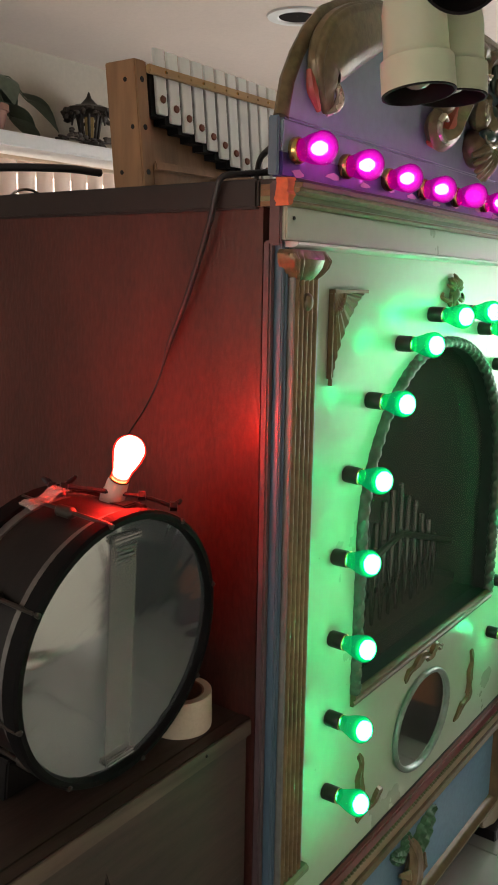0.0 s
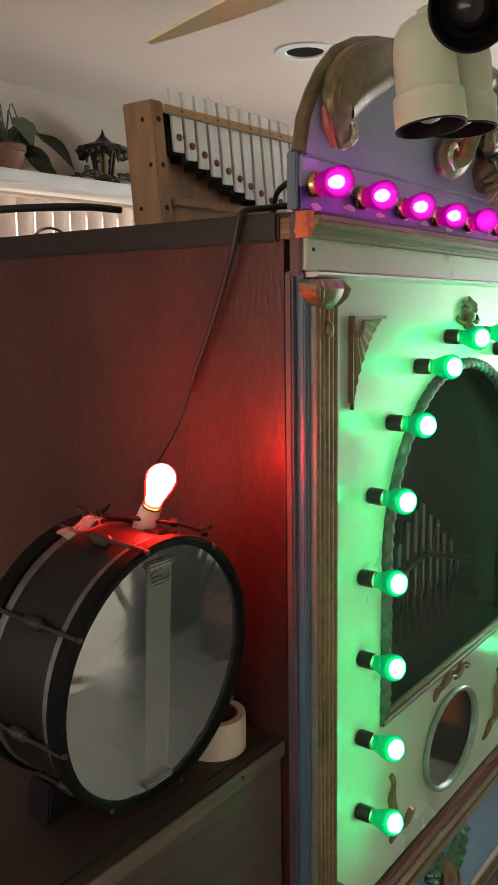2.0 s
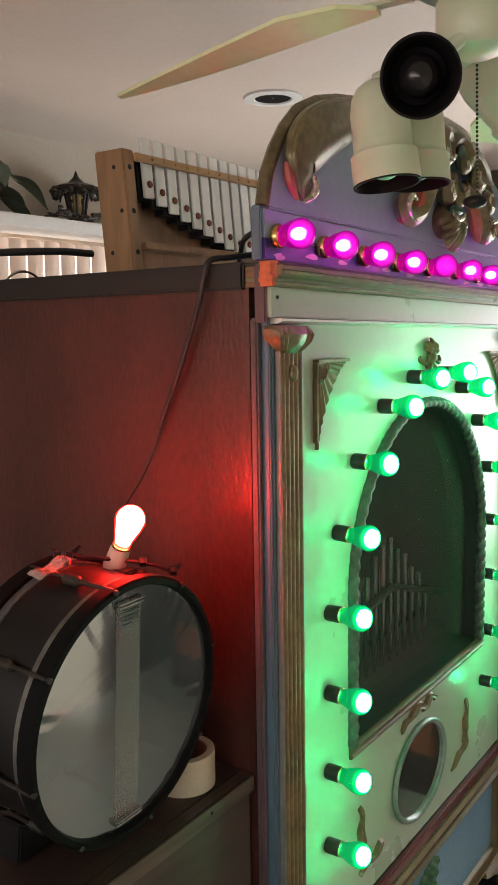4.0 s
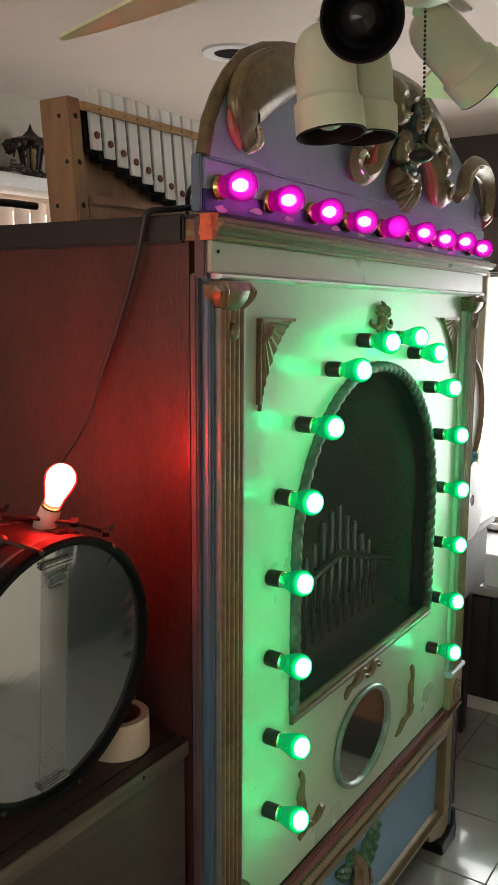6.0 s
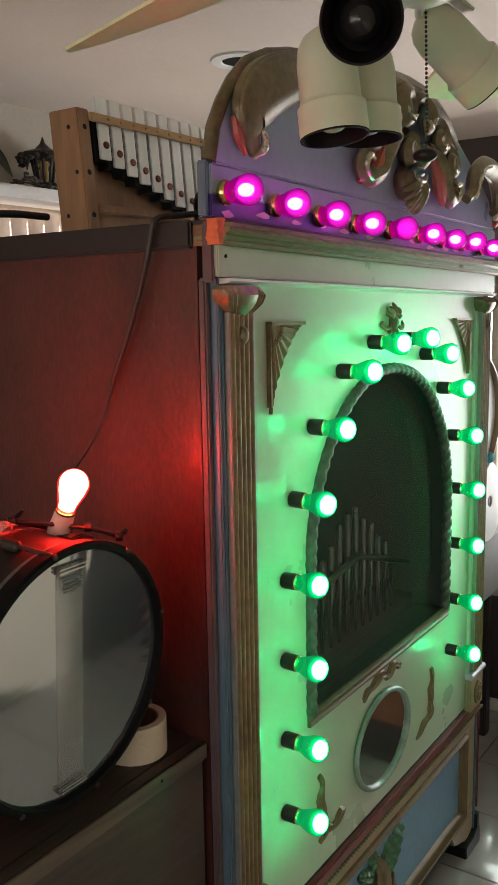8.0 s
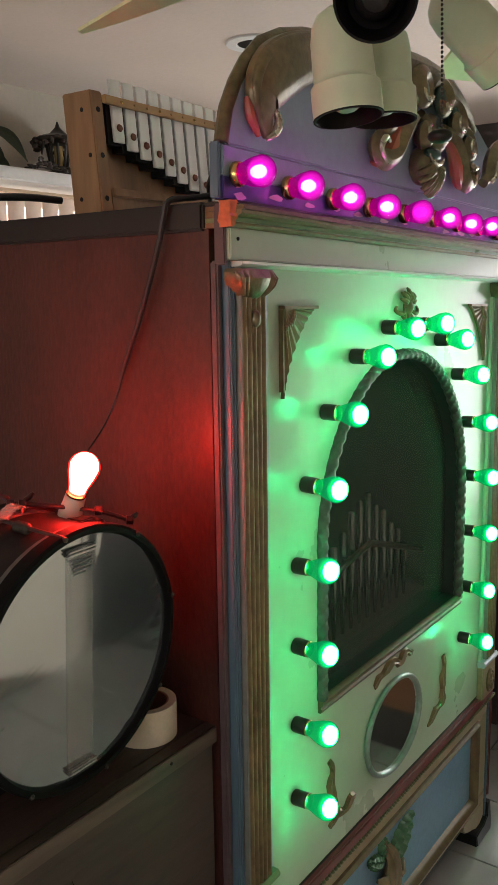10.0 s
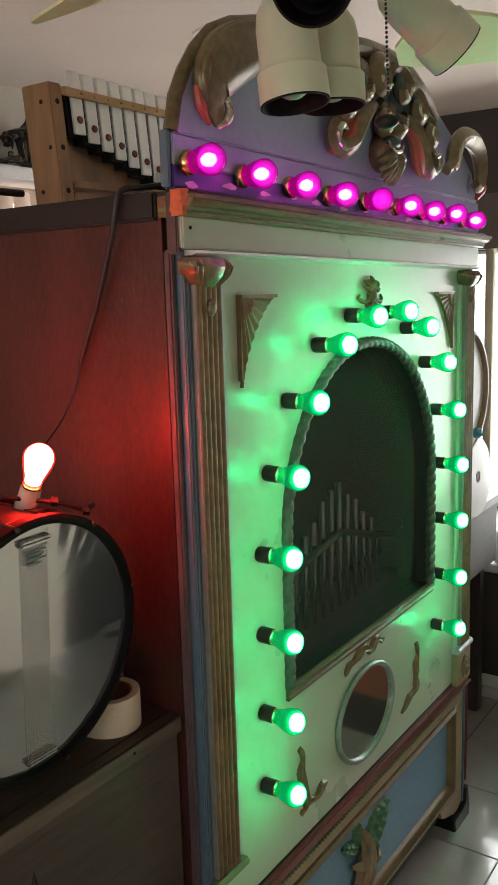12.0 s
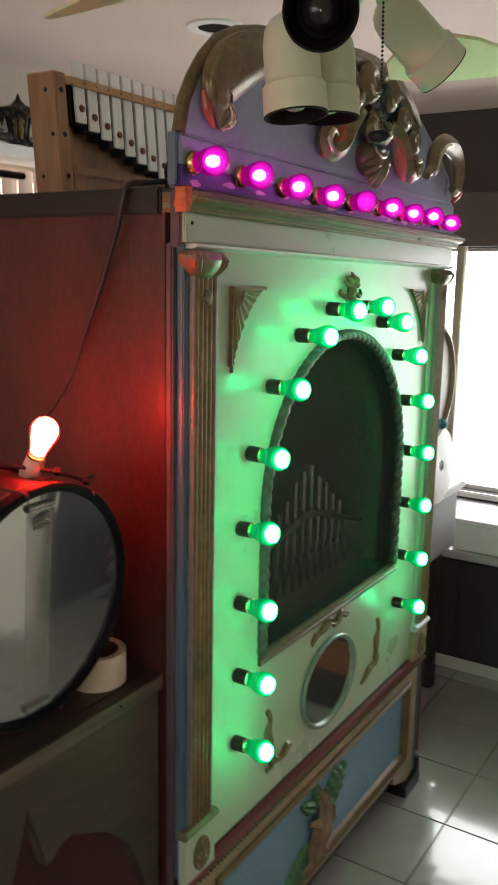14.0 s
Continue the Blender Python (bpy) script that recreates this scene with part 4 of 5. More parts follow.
# ---- lamps of the organ ----
def sign_lamp(name, glass, halo, core, label, base_len, ring_only):
    """A coloured sign lamp that points along +x; its base is at the origin."""
    root = thing(name, (0, 0, 0), label, "light bulb", group=name + "s on the organ")
    m = axis((0, 0, 0), (1, 0, 0))
    if ring_only:
        part("socket", lathe(B(), [(0.017, 0), (0.019, 0.003), (0.019, 0.010), (0.017, 0.013)], m), BRASS, root, "brass socket ring")
    else:
        part("socket", lathe(B(), [(0.0145, 0), (0.0155, 0.003), (0.0155, base_len - 0.005), (0.0145, base_len - 0.003)], m), SOCKET, root, "black lamp socket")
        part("cap_ring", lathe(B(), [(0.0135, base_len - 0.0032), (0.0150, base_len - 0.002), (0.0150, base_len), (0.0135, base_len + 0.001)], m), BRASS, root, "brass cap ring")
    b = base_len
    prof = [(0.0138, b + 0.0012), (0.0148, b + 0.006), (0.0185, b + 0.016), (0.0225, b + 0.027)] if not ring_only else [(0.0155, b + 0.0012), (0.0175, b + 0.008), (0.0205, b + 0.016), (0.0225, b + 0.026)]
    for k in range(9):
        a = math.pi * 0.5 * k / 8
        prof.append(((0.0238 if ring_only else 0.0246) * math.cos(a * 0.98), b + (0.034 if ring_only else 0.039) + 0.0215 * math.sin(a)))
    part("glass", lathe(B(), prof, m, 24), glass, root, "glowing coloured glass")
    bm = B()
    if ring_only:
        lathe(bm, [(0.001, b + 0.015), (0.006, b + 0.018), (0.0095, b + 0.025), (0.0098, b + 0.032), (0.006, b + 0.039), (0.001, b + 0.041)], m, 16)
    else:
        lathe(bm, [(0.001, b + 0.0335), (0.010, b + 0.0345), (0.0160, b + 0.039), (0.0178, b + 0.0455), (0.0155, b + 0.0530), (0.0085, b + 0.0572), (0.001, b + 0.0586)], m, 16)
    part("filament", bm, core, root, "burning filament glow")
    # nested shells added to fade the core's glow outwards
    bm = B()
    for u in (0.18, 0.45, 0.70, 0.93):
        if ring_only:
            hc, ra, hl = b + 0.028 + 0.005 * u, 0.0100 + 0.0122 * u, 0.0135 + 0.0080 * u
        else:
            hc, ra, hl = b + 0.046 - 0.005 * u, 0.0181 + 0.0057 * u, 0.0127 + 0.0058 * u
        lathe(bm, [(ra * math.sin(math.pi * k / 10), hc - hl * math.cos(math.pi * k / 10)) for k in range(11)], m, 22)
    part("frosting", bm, halo, root, "nested glowing shells for the soft halo")
    return root


green = sign_lamp("green_bulb", GREENGLASS, GREENHALO, GREENCORE, "lit green sign bulb in a black socket", 0.032, False)
pink = sign_lamp("magenta_bulb", PINKGLASS, PINKHALO, PINKCORE, "lit magenta sign bulb in a brass ring", 0.013, True)
faint = sign_lamp("magenta_bulb", PINKGLASS, PINKHALO, PINKDIM, "faintly lit magenta sign bulb in a brass ring", 0.013, True)
spots = [(1.337, 0.680), (1.339, 0.831), (1.341, 0.988), (1.343, 1.144), (1.373, 1.292), (1.444, 1.418), (1.557, 1.515), (1.696, 1.567), (1.850, 1.567), (1.970, 1.527), (2.080, 1.437), (2.152, 1.308), (2.176, 1.164), (2.180, 1.014), (2.178, 0.860), (2.172, 0.716)]
rnd = random.Random(7)
first = True
for y, z in spots:
    m = pose(F + 0.001, y, z, rnd.uniform(-180, 180), rnd.uniform(-2.5, 2.5), rnd.uniform(-2.5, 2.5))
    if first:
        green.matrix_basis, first = m, False
    else:
        copy_thing(green, m)
first = True
for y in (1.136, 1.278, 1.424, 1.562, 1.712, 1.864, 1.994, 2.129, 2.262):
    m = pose(PX + 0.003, y, 1.815 - 0.026 * (y - 1.14) - 0.006 * math.sin(math.pi * min(1.0, max(0.0, (y - 1.14) / 0.75))), rnd.uniform(-180, 180), rnd.uniform(-4, 4), rnd.uniform(-5, 5))
    if y == 1.712:
        faint.matrix_basis = m
    elif first:
        pink.matrix_basis, first = m, False
    else:
        copy_thing(pink, m)

# ---- pipes in the case ----
rack = thing("pipe_rack", (-0.87, 1.8, 0.78), "rack of dull tin organ pipes inside the dark case", "organ pipes")
for k in range(13):
    y = 1.66 + 0.044 * k
    top = 1.135 - 0.026 * abs(k - 6.5) ** 1.15 + (0.01 if k % 2 else 0)
    bm = lathe(B(), [(0.003, 0.781), (0.008, 0.87), (0.0085, top), (0.007, top), (0.007, top - 0.02)], Matrix.Translation((-0.87, y, 0)), 12)
    pp = part("pipe", bm, PIPE, rack)
    part("mouth", box(B(), -0.8622, -0.860, y - 0.0045, y + 0.0045, 0.885, 0.899), BLACK, pp, smooth=False)
bm = B()
sweep(bm, [(-0.853, 1.62, 0.955), (-0.853, 1.95, 1.010)], 0.008, 8)
sweep(bm, [(-0.853, 1.95, 1.010), (-0.853, 2.26, 0.915)], 0.008, 8)
part("brace", bm, SHELFWOOD, rack, "dark wooden brace")
part("foot_board", box(B(), -0.93, -0.82, 1.60, 2.28, 0.7802, 0.80, 0.003), SHELFWOOD, rack)
for k in range(8):
    y = 1.47 + 0.05 * k
    solid("organ_pipe", lathe(B(), [(0.012, 0.781), (0.018, 0.84), (0.018, 1.50 - 0.02 * k), (0.015, 1.50 - 0.02 * k)], Matrix.Translation((-1.08, y, 0)), 12), PIPE, "tall dull tin organ pipe in the dark case", "organ pipe", "tall pipes in the case")


# ---- shelf on the organ's side, the drum and what lies with it ----
SX = -0.722
shelf = thing("side_shelf", (SX, 0.8, 0.907), "dark wooden shelf with a scalloped front board beside the organ", "shelf")
part("shelf_top", box(B(), -1.32, SX - 0.0225, 0.25, YL - 0.006, 0.895, 0.915, 0.003), SHELFWOOD, shelf)
out = [(0.25, 0.914), (1.128, 0.914), (1.128, 0.886), (1.118, 0.880), (1.118, 0.46), (1.075, 0.50), (1.05, 0.575), (1.02, 0.628), (0.985, 0.668), (0.95, 0.690), (0.92, 0.705), (0.89, 0.722), (0.865, 0.722), (0.845, 0.705), (0.83, 0.70), (0.815, 0.745), (0.803, 0.785), (0.793, 0.820), (0.783, 0.785), (0.77, 0.745), (0.755, 0.705), (0.735, 0.715), (0.70, 0.722), (0.66, 0.70), (0.60, 0.66), (0.55, 0.58), (0.52, 0.48), (0.25, 0.46)]
part("front_board", prism_x(B(), out, SX - 0.022, SX, 0.002), SHELFWOOD, shelf, "dark board with a scalloped lower edge", smooth=False)
part("worn_edge", box(B(), SX + 0.0002, SX + 0.0035, 0.25, 1.126, 0.886, 0.9135, 0.001), mat("worn_shelf_edge", (0.105, 0.070, 0.050), 0.55, var=0.6, scale=14, bump=0.35, bscale=70, stretch=(1, 0.1, 1)), shelf, "worn paler wooden edge")
part("leg", box(B(), -1.30, -1.24, 0.27, 0.33, 0.0, 0.8945, 0.004), SHELFWOOD, shelf)
part("leg", box(B(), -0.81, -0.755, 0.27, 0.33, 0.0, 0.8945, 0.004), SHELFWOOD, shelf)
part("leg", box(B(), -1.30, -1.24, 1.06, 1.118, 0.0, 0.8945, 0.004), SHELFWOOD, shelf)
part("nail", lathe(B(), [(0.003, 0), (0.003, 0.0015), (0.001, 0.0025)], axis((SX + 0.0035, 1.007, 0.903), (1, 0, 0)), 8), BLACK, shelf)

DC = Vector((-0.742, 0.851, 1.134))
DK = 1.033
DT = Matrix.Translation(DC) @ Matrix.Rotation(radians(1.0), 4, "Z") @ Matrix.Rotation(radians(3.5), 4, "Y") @ axis((0, 0, 0), (1, 0, 0))
drum = thing("snare_drum", (-0.82, 0.858, 0.93), "black snare drum on its side with a clear lower head", "drum")


def dl(profile, seg=64):
    return lathe(B(), [(a * DK, b) for a, b in profile], DT, seg, False)


W = 0.150
part("shell", dl([(0.176, -W - 0.004), (0.178, -W - 0.004), (0.178, -0.004), (0.176, -0.004)]), DRUMSHELL, drum, "black wrapped shell")
hoopf = part("hoop", dl([(0.174, -0.016), (0.187, -0.016), (0.1885, -0.008), (0.1885, 0.006), (0.185, 0.010), (0.178, 0.010), (0.176, 0.004), (0.174, -0.002), (0.174, -0.016)]), HOOP, drum, "black front hoop")
part("hoop", dl([(0.174, -W + 0.010), (0.187, -W + 0.010), (0.1885, -W), (0.1885, -W - 0.014), (0.185, -W - 0.018), (0.176, -W - 0.018), (0.174, -W + 0.010)]), HOOP, drum, "black rear hoop")
part("metal_band", dl([(0.1782, -0.030), (0.1812, -0.030), (0.1812, -0.0165), (0.1782, -0.0165)]), BANDMETAL, drum, "worn metal band")
part("metal_band", dl([(0.1782, -W + 0.011), (0.1812, -W + 0.011), (0.1812, -W + 0.024), (0.1782, -W + 0.024)]), BANDMETAL, drum, "worn metal band")
bm = B()
rings = []
rnd = random.Random(12)
ph = [rnd.uniform(0, 6.28) for _ in range(6)]
for r_, amp in ((0.0001, 0), (0.06, 0), (0.11, 0), (0.125, 0.000004), (0.140, 0.00003), (0.152, 0.00009), (0.163, 0.00014), (0.1745, 0.00010)):
    ring = []
    for k in range(160):
        a = 2 * math.pi * k / 160
        wv = sum(math.sin(f * a + p) for f, p in zip((23, 31, 37, 47), ph)) * amp
        ring.append(DT @ Vector((r_ * DK * math.cos(a), r_ * DK * math.sin(a), wv * (1.2 if math.sin(a) < -0.2 else 0.55))))
    rings.append(ring)
loft(bm, rings, True, False)
part("drum_head", bm, FILM, drum, "glossy clear drum head")
bm = B()
lathe(bm, [(0.0001, -W - 0.004), (0.1745 * DK, -W - 0.004)], DT, 64, False)
part("drum_head", bm, mat("coated_drum_head", (0.5, 0.5, 0.48), 0.5, var=0.1), drum, "white coated batter head")


def dpt(r, a, h):
    """A point on the drum: radius, clock angle in degrees from the top, height over the front head."""
    y, z = r * DK * math.sin(radians(a)), r * DK * math.cos(radians(a))
    m = Matrix.Translation(DC) @ Matrix.Rotation(radians(1.0), 4, "Z") @ Matrix.Rotation(radians(3.5), 4, "Y")
    return m @ Vector((h, y, z))


for k in range(8):
    a = -12 + 45 * k
    p, q = dpt(0.1868, a, 0.004), dpt(0.1868, a, -W - 0.010)
    rod = part("tension_rod", sweep(B(), [p, q], 0.0032, 8), IRON, drum)
    bm = B()
    m0, m1 = dpt(0.185, a, -0.058), dpt(0.185, a, -0.092)
    sweep(bm, [m0, m0.lerp(m1, 0.15), m0.lerp(m1, 0.85), m1], [0.004, 0.0085, 0.0085, 0.004], 10)
    part("lug", bm, IRON, rod, "dark lug casting")
    bm = B()
    sweep(bm, [dpt(0.1850, a, 0.002), dpt(0.1850, a, 0.011), dpt(0.1850, a, 0.013)], [0.004, 0.004, 0.002], 8)
    part("rod_head", bm, IRON, rod)
# snare wires stretched over the film, with clips
DM = Matrix.Translation(DC) @ Matrix.Rotation(radians(1.0), 4, "Z") @ Matrix.Rotation(radians(3.5), 4, "Y")
for k in range(8):
    bm = B()
    o = -0.0300 + 0.0064 * k
    box(bm, 0.0010, 0.0014, o, o + 0.0057, -0.160, 0.156)
    bmesh.ops.transform(bm, matrix=DM, verts=bm.verts)
    part("snare_ribbon", bm, RIBBON, drum, "pale translucent snare ribbon", smooth=False)
for z0 in (0.162, -0.165):
    bm = B()
    box(bm, 0.001, 0.006, -0.031, 0.021, z0 - 0.005, z0 + 0.006, 0.001)
    box(bm, 0.006, 0.009, -0.031, 0.021, z0 - 0.003, z0, 0.0006)
    box(bm, 0.006, 0.009, -0.031, 0.021, z0 + 0.002, z0 + 0.005, 0.0006)
    bmesh.ops.transform(bm, matrix=DM, verts=bm.verts)
    part("snare_clip", bm, STEEL, drum, "bright steel snare clip")
bm = B()
for k, (w0, w1) in enumerate(((-0.022, 0.014), (-0.020, 0.010), (-0.021, 0.013), (-0.020, 0.004))):
    box(bm, 0.0036, 0.0042, w0, w1, 0.147 - 0.006 * k, 0.1495 - 0.006 * k)
bmesh.ops.transform(bm, matrix=DM, verts=bm.verts)
part("printed_lines", bm, TEXT, drum, "small unreadable print", smooth=False)
# cradle wedges added under the drum, black where only shadow is visible
cradle = thing("drum_cradle", (-0.83, 0.853, 0.907), "pair of added black wedges in the shadow under the drum", "cradle")
for s in (-1, 1):
    c0 = 0.853
    out = [(c0 + s * 0.05, 0.9155), (c0 + s * 0.122, 0.9155), (c0 + s * 0.116, 0.968)] + [(c0 + s * 0.1965 * math.sin(a), 1.134 - 0.1965 * math.cos(a)) for a in (0.60, 0.5, 0.4, 0.3, 0.27)]
    part("wedge", prism_x(B(), out, -0.90, -0.855, 0.003), BLACK, cradle, "added black wedge", smooth=False)
# lamp clamped to the drum's top
lamp = thing("red_bulb", (-0.815, 0.925, 1.305), "lit red sign bulb in a beige holder clamped on the drum", "light bulb")
LP, LD = Vector((-0.828, 0.922, 1.320)), Vector((0.037, -0.004, 0.071)).normalized()
LM = axis(LP, LD)
part("lampholder", lathe(B(), [(0.0175, -0.012), (0.0185, -0.004), (0.0165, 0.012), (0.0155, 0.028), (0.0150, 0.032)], LM), HOLDER, lamp, "beige plastic lampholder")
part("cap_ring", lathe(B(), [(0.0135, 0.0322), (0.0155, 0.033), (0.0155, 0.036), (0.0135, 0.0365)], LM), BRASS, lamp)
prof = [(0.0135, 0.037), (0.0140, 0.044), (0.0175, 0.056), (0.0215, 0.070)] + [(0.0235 * math.cos(math.pi / 2 * k / 8 * 0.98), 0.082 + 0.0225 * math.sin(math.pi / 2 * k / 8)) for k in range(9)]
part("glass", lathe(B(), prof, LM, 28), REDGLASS, lamp, "glowing red glass")
part("filament", lathe(B(), [(r_ * 0.90, 0.040 + (h_ - 0.037) * 0.955) for r_, h_ in prof], LM, 24), REDCORE, lamp, "burning filament glow")
bm = B()
box(bm, -0.860, -0.79, 0.905, 0.932, 1.308, 1.315, 0.002)
part("clamp_plate", bm, IRON, lamp, "dark clamp plate")
clamp = thing("wing_clamp", (-0.85, 0.88, 1.31), "black wing-nut clamp across the drum's top", "clamp")
rodp = smooth_path([(-0.884, 0.849, 1.338), (-0.868, 0.865, 1.338), (-0.835, 0.896, 1.333), (-0.785, 0.946, 1.320), (-0.755, 0.976, 1.304)], 24)
part("rod", sweep(B(), rodp, [0.0030 + 0.0006 * (k % 2) for k in range(len(rodp))], 8), BLACK, clamp, "threaded black rod")
for k, p in enumerate(((-0.880, 0.853, 1.340), (-0.757, 0.974, 1.306), (-0.868, 0.865, 1.339), (-0.79, 0.942, 1.323))):
    part("nut", lathe(B(), [(0.004, -0.006), (0.0075, -0.005), (0.0075, 0.005), (0.004, 0.006)], axis(p, (0.5, 0.5, -0.07)), 6), BLACK, clamp)
for p, q in (((-0.880, 0.853, 1.342), (-0.892, 0.846, 1.352)), ((-0.868, 0.865, 1.341), (-0.852, 0.874, 1.356)), ((-0.868, 0.865, 1.340), (-0.858, 0.855, 1.328)), ((-0.757, 0.974, 1.308), (-0.748, 0.982, 1.316))):
    part("wing", sweep(B(), [p, ((p[0] + q[0]) / 2 + 0.002, (p[1] + q[1]) / 2, (p[2] + q[2]) / 2), q], [0.003, 0.0055, 0.003], 8, flat=0.5), BLACK, clamp)
bm = B()
rings = []
for k in range(9):
    u = k / 8
    p, q = dpt(0.192 + 0.004 * math.sin(9 * u), -20 + 20 * u, -0.108 + 0.004 * math.sin(7 * u)), dpt(0.193 + 0.004 * math.sin(8 * u + 1), -20 + 20 * u, -0.134)
    rings.append([p, q, q + Vector((0, 0, 0.0012)), p + Vector((0, 0, 0.0012))])
loft(bm, rings)
solid("tape_strip", bm, CLEARTAPE, "crumpled strip of clear tape on the drum", "tape")
# roll of tape against the side
tape = thing("tape_roll", (-0.79, 1.03, 0.9155), "roll of cream masking tape standing on the shelf", "tape roll")
TM = Matrix.Translation((-0.802, 1.040, 0.9155))
part("tape", lathe(B(), [(0.040, 0.0), (0.052, 0.0), (0.0525, 0.003), (0.0525, 0.057), (0.052, 0.060), (0.040, 0.060), (0.040, 0.0)], TM, 40, False), TAPE, tape)
part("core", lathe(B(), [(0.037, 0.001), (0.0398, 0.001), (0.0398, 0.059), (0.037, 0.059), (0.037, 0.001)], TM, 40, False), CARD, tape, "brown card core")
# cord down the side; its upper run is thickened to include its shadow
cord = smooth_path([(-0.735, 1.22, 1.800), (-0.760, 1.150, 1.790), (-0.779, 1.112, 1.783), (-0.790, 1.1085, 1.755), (-0.800, 1.1095, 1.722), (-0.828, 1.1145, 1.659), (-0.858, 1.117, 1.593), (-0.893, 1.119, 1.525), (-0.915, 1.119, 1.469), (-0.926, 1.095, 1.418), (-0.905, 1.02, 1.372), (-0.865, 0.955, 1.335)], 66)
solid("lamp_cord", sweep(B(), cord, [0.0050 if k < 42 else max(0.0016, 0.0050 - 0.0007 * (k - 42)) for k in range(len(cord))], 8), RUBBER, "dark lamp cord down the red side, thickened for its shadow", "cord")

# ---- on top of the organ: the bells ----
glock = thing("glockenspiel", (-1.27, 1.8, 1.768), "upright glockenspiel with aluminium bars in a pine case", "glockenspiel")
part("end_board", box(B(), -1.345, -1.258, 1.425, 1.461, 1.768, 2.072, 0.003), WOODPINE, glock, "aged pine end board")
part("back_board", box(B(), -1.345, -1.300, 1.4615, 2.38, 1.768, 2.06, 0.002), WOODPINE, glock)
part("lower_rail", box(B(), -1.325, -1.262, 1.4615, 2.38, 1.768, 1.870, 0.003), WOODPINE, glock, "pine lower rail")
part("rail_bead", box(B(), -1.262, -1.252, 1.4615, 2.38, 1.852, 1.872, 0.004), WOODPINE, glock)
part("pale_strip", box(B(), -1.254, -1.242, 1.452, 2.40, 2.046, 2.064, 0.002), WOODSTRIP, glock, "pale wooden strip across the bars")
for k in range(21):
    y = 1.485 + 0.0418 * k
    lo = 1.971 - 0.0135 * min(k, 8) + 0.008 * max(0, k - 9)
    bar = part("bar", box(B(), -1.264, -1.256, y, y + 0.0325, lo, 2.104 - 0.0008 * k, 0.0012), ALU, glock)
    # black block stands in for the soft shade behind and between the bars
    part("felt_pad", box(B(), -1.2995, -1.268, y - 0.0092, y + 0.0320, lo - 0.004, 2.062), BLACK, bar, "black block for the shade behind the bar", smooth=False)
    zc = lo + 0.031
    part("pin", lathe(B(), [(0.0075, 0), (0.0085, 0.002), (0.007, 0.005), (0.001, 0.006)], axis((-1.256, y + 0.016, zc), (1, 0, 0)), 12), RUST, bar, "rusty mounting pin")
    part("upper_pin", lathe(B(), [(0.003, 0), (0.003, 0.003), (0.001, 0.004)], axis((-1.242, y + 0.016, 2.055), (1, 0, 0)), 8), BRASS if k % 3 == 0 else WOODSTRIP, bar)
for z in (1.86, 1.95, 2.045):
    part("screw_hole", lathe(B(), [(0.006, 0), (0.006, 0.0008), (0.001, 0.0012)], axis((-1.258, 1.443, z - 0.012), (1, 0, 0)), 10), BLACK, glock)
    part("screw_hole", lathe(B(), [(0.005, 0), (0.005, 0.0008), (0.001, 0.0012)], axis((-1.292 + 0.03 * math.sin(z * 40), 1.425, z - 0.012), (0, -1, 0)), 10), BLACK, glock)
solid("black_hose", sweep(B(), smooth_path([(-1.95, 0.62, 1.73), (-1.62, 0.92, 1.80), (-1.46, 1.14, 1.836), (-1.36, 1.30, 1.848), (-1.355, 1.42, 1.850)], 40), 0.0080, 10), RUBBER, "black hose lying over the organ's top", "hose")
solid("black_cable", sweep(B(), smooth_path([(-1.235, 1.70, 1.80), (-1.15, 1.66, 1.80), (-1.0, 1.50, 1.815), (-0.86, 1.32, 1.835), (-0.72, 1.16, 1.83)], 36), 0.005, 8), RUBBER, "black cable from the bells to the pediment", "cable")
solid("wire_loop", sweep(B(), [(-1.45 + 0.0 * k, 1.30 + 0.055 * math.cos(math.pi * k / 14), 1.768 + 0.042 * math.sin(math.pi * k / 14)) for k in range(15)], 0.003, 8), STEEL, "bright bent wire loop on the organ's top", "wire")

# ---- ledge: lantern and plant ----
lan = thing("lantern", (-2.385, 2.37, 2.085), "small dark iron lantern with amber glass on the ledge", "lantern")
LX, LY = -2.385, 2.372
part("base", lathe(B(), [(0.058, 2.0855), (0.062, 2.090), (0.058, 2.100), (0.040, 2.106)], Matrix.Translation((LX, LY, 0)), 8), IRON, lan)
part("roof", lathe(B(), [(0.078, 2.200), (0.094, 2.208), (0.090, 2.222), (0.060, 2.232), (0.034, 2.238), (0.022, 2.250), (0.010, 2.262), (0.002, 2.284)], Matrix.Translation((LX, LY, 0)), 8), IRON, lan)
part("glass", lathe(B(), [(0.013, 2.107), (0.018, 2.195)], Matrix.Translation((LX, LY, 0)), 8), AMBER, lan, "amber glass")
for k in range(8):
    a = 2 * math.pi * k / 8
    part("bar", sweep(B(), [(LX + 0.026 * math.cos(a), LY + 0.026 * math.sin(a), 2.104), (LX + 0.044 * math.cos(a), LY + 0.044 * math.sin(a), 2.203)], 0.006, 6), IRON, lan)
plant = thing("potted_plant", (-2.39, 1.93, 2.085), "dark leafy houseplant in a clay pot on the ledge", "plant")
part("pot", lathe(B(), [(0.045, 2.0855), (0.060, 2.15), (0.066, 2.152), (0.066, 2.172), (0.058, 2.172), (0.055, 2.155)], Matrix.Translation((-2.39, 1.93, 0)), 20), CLAY, plant)
rnd = random.Random(21)
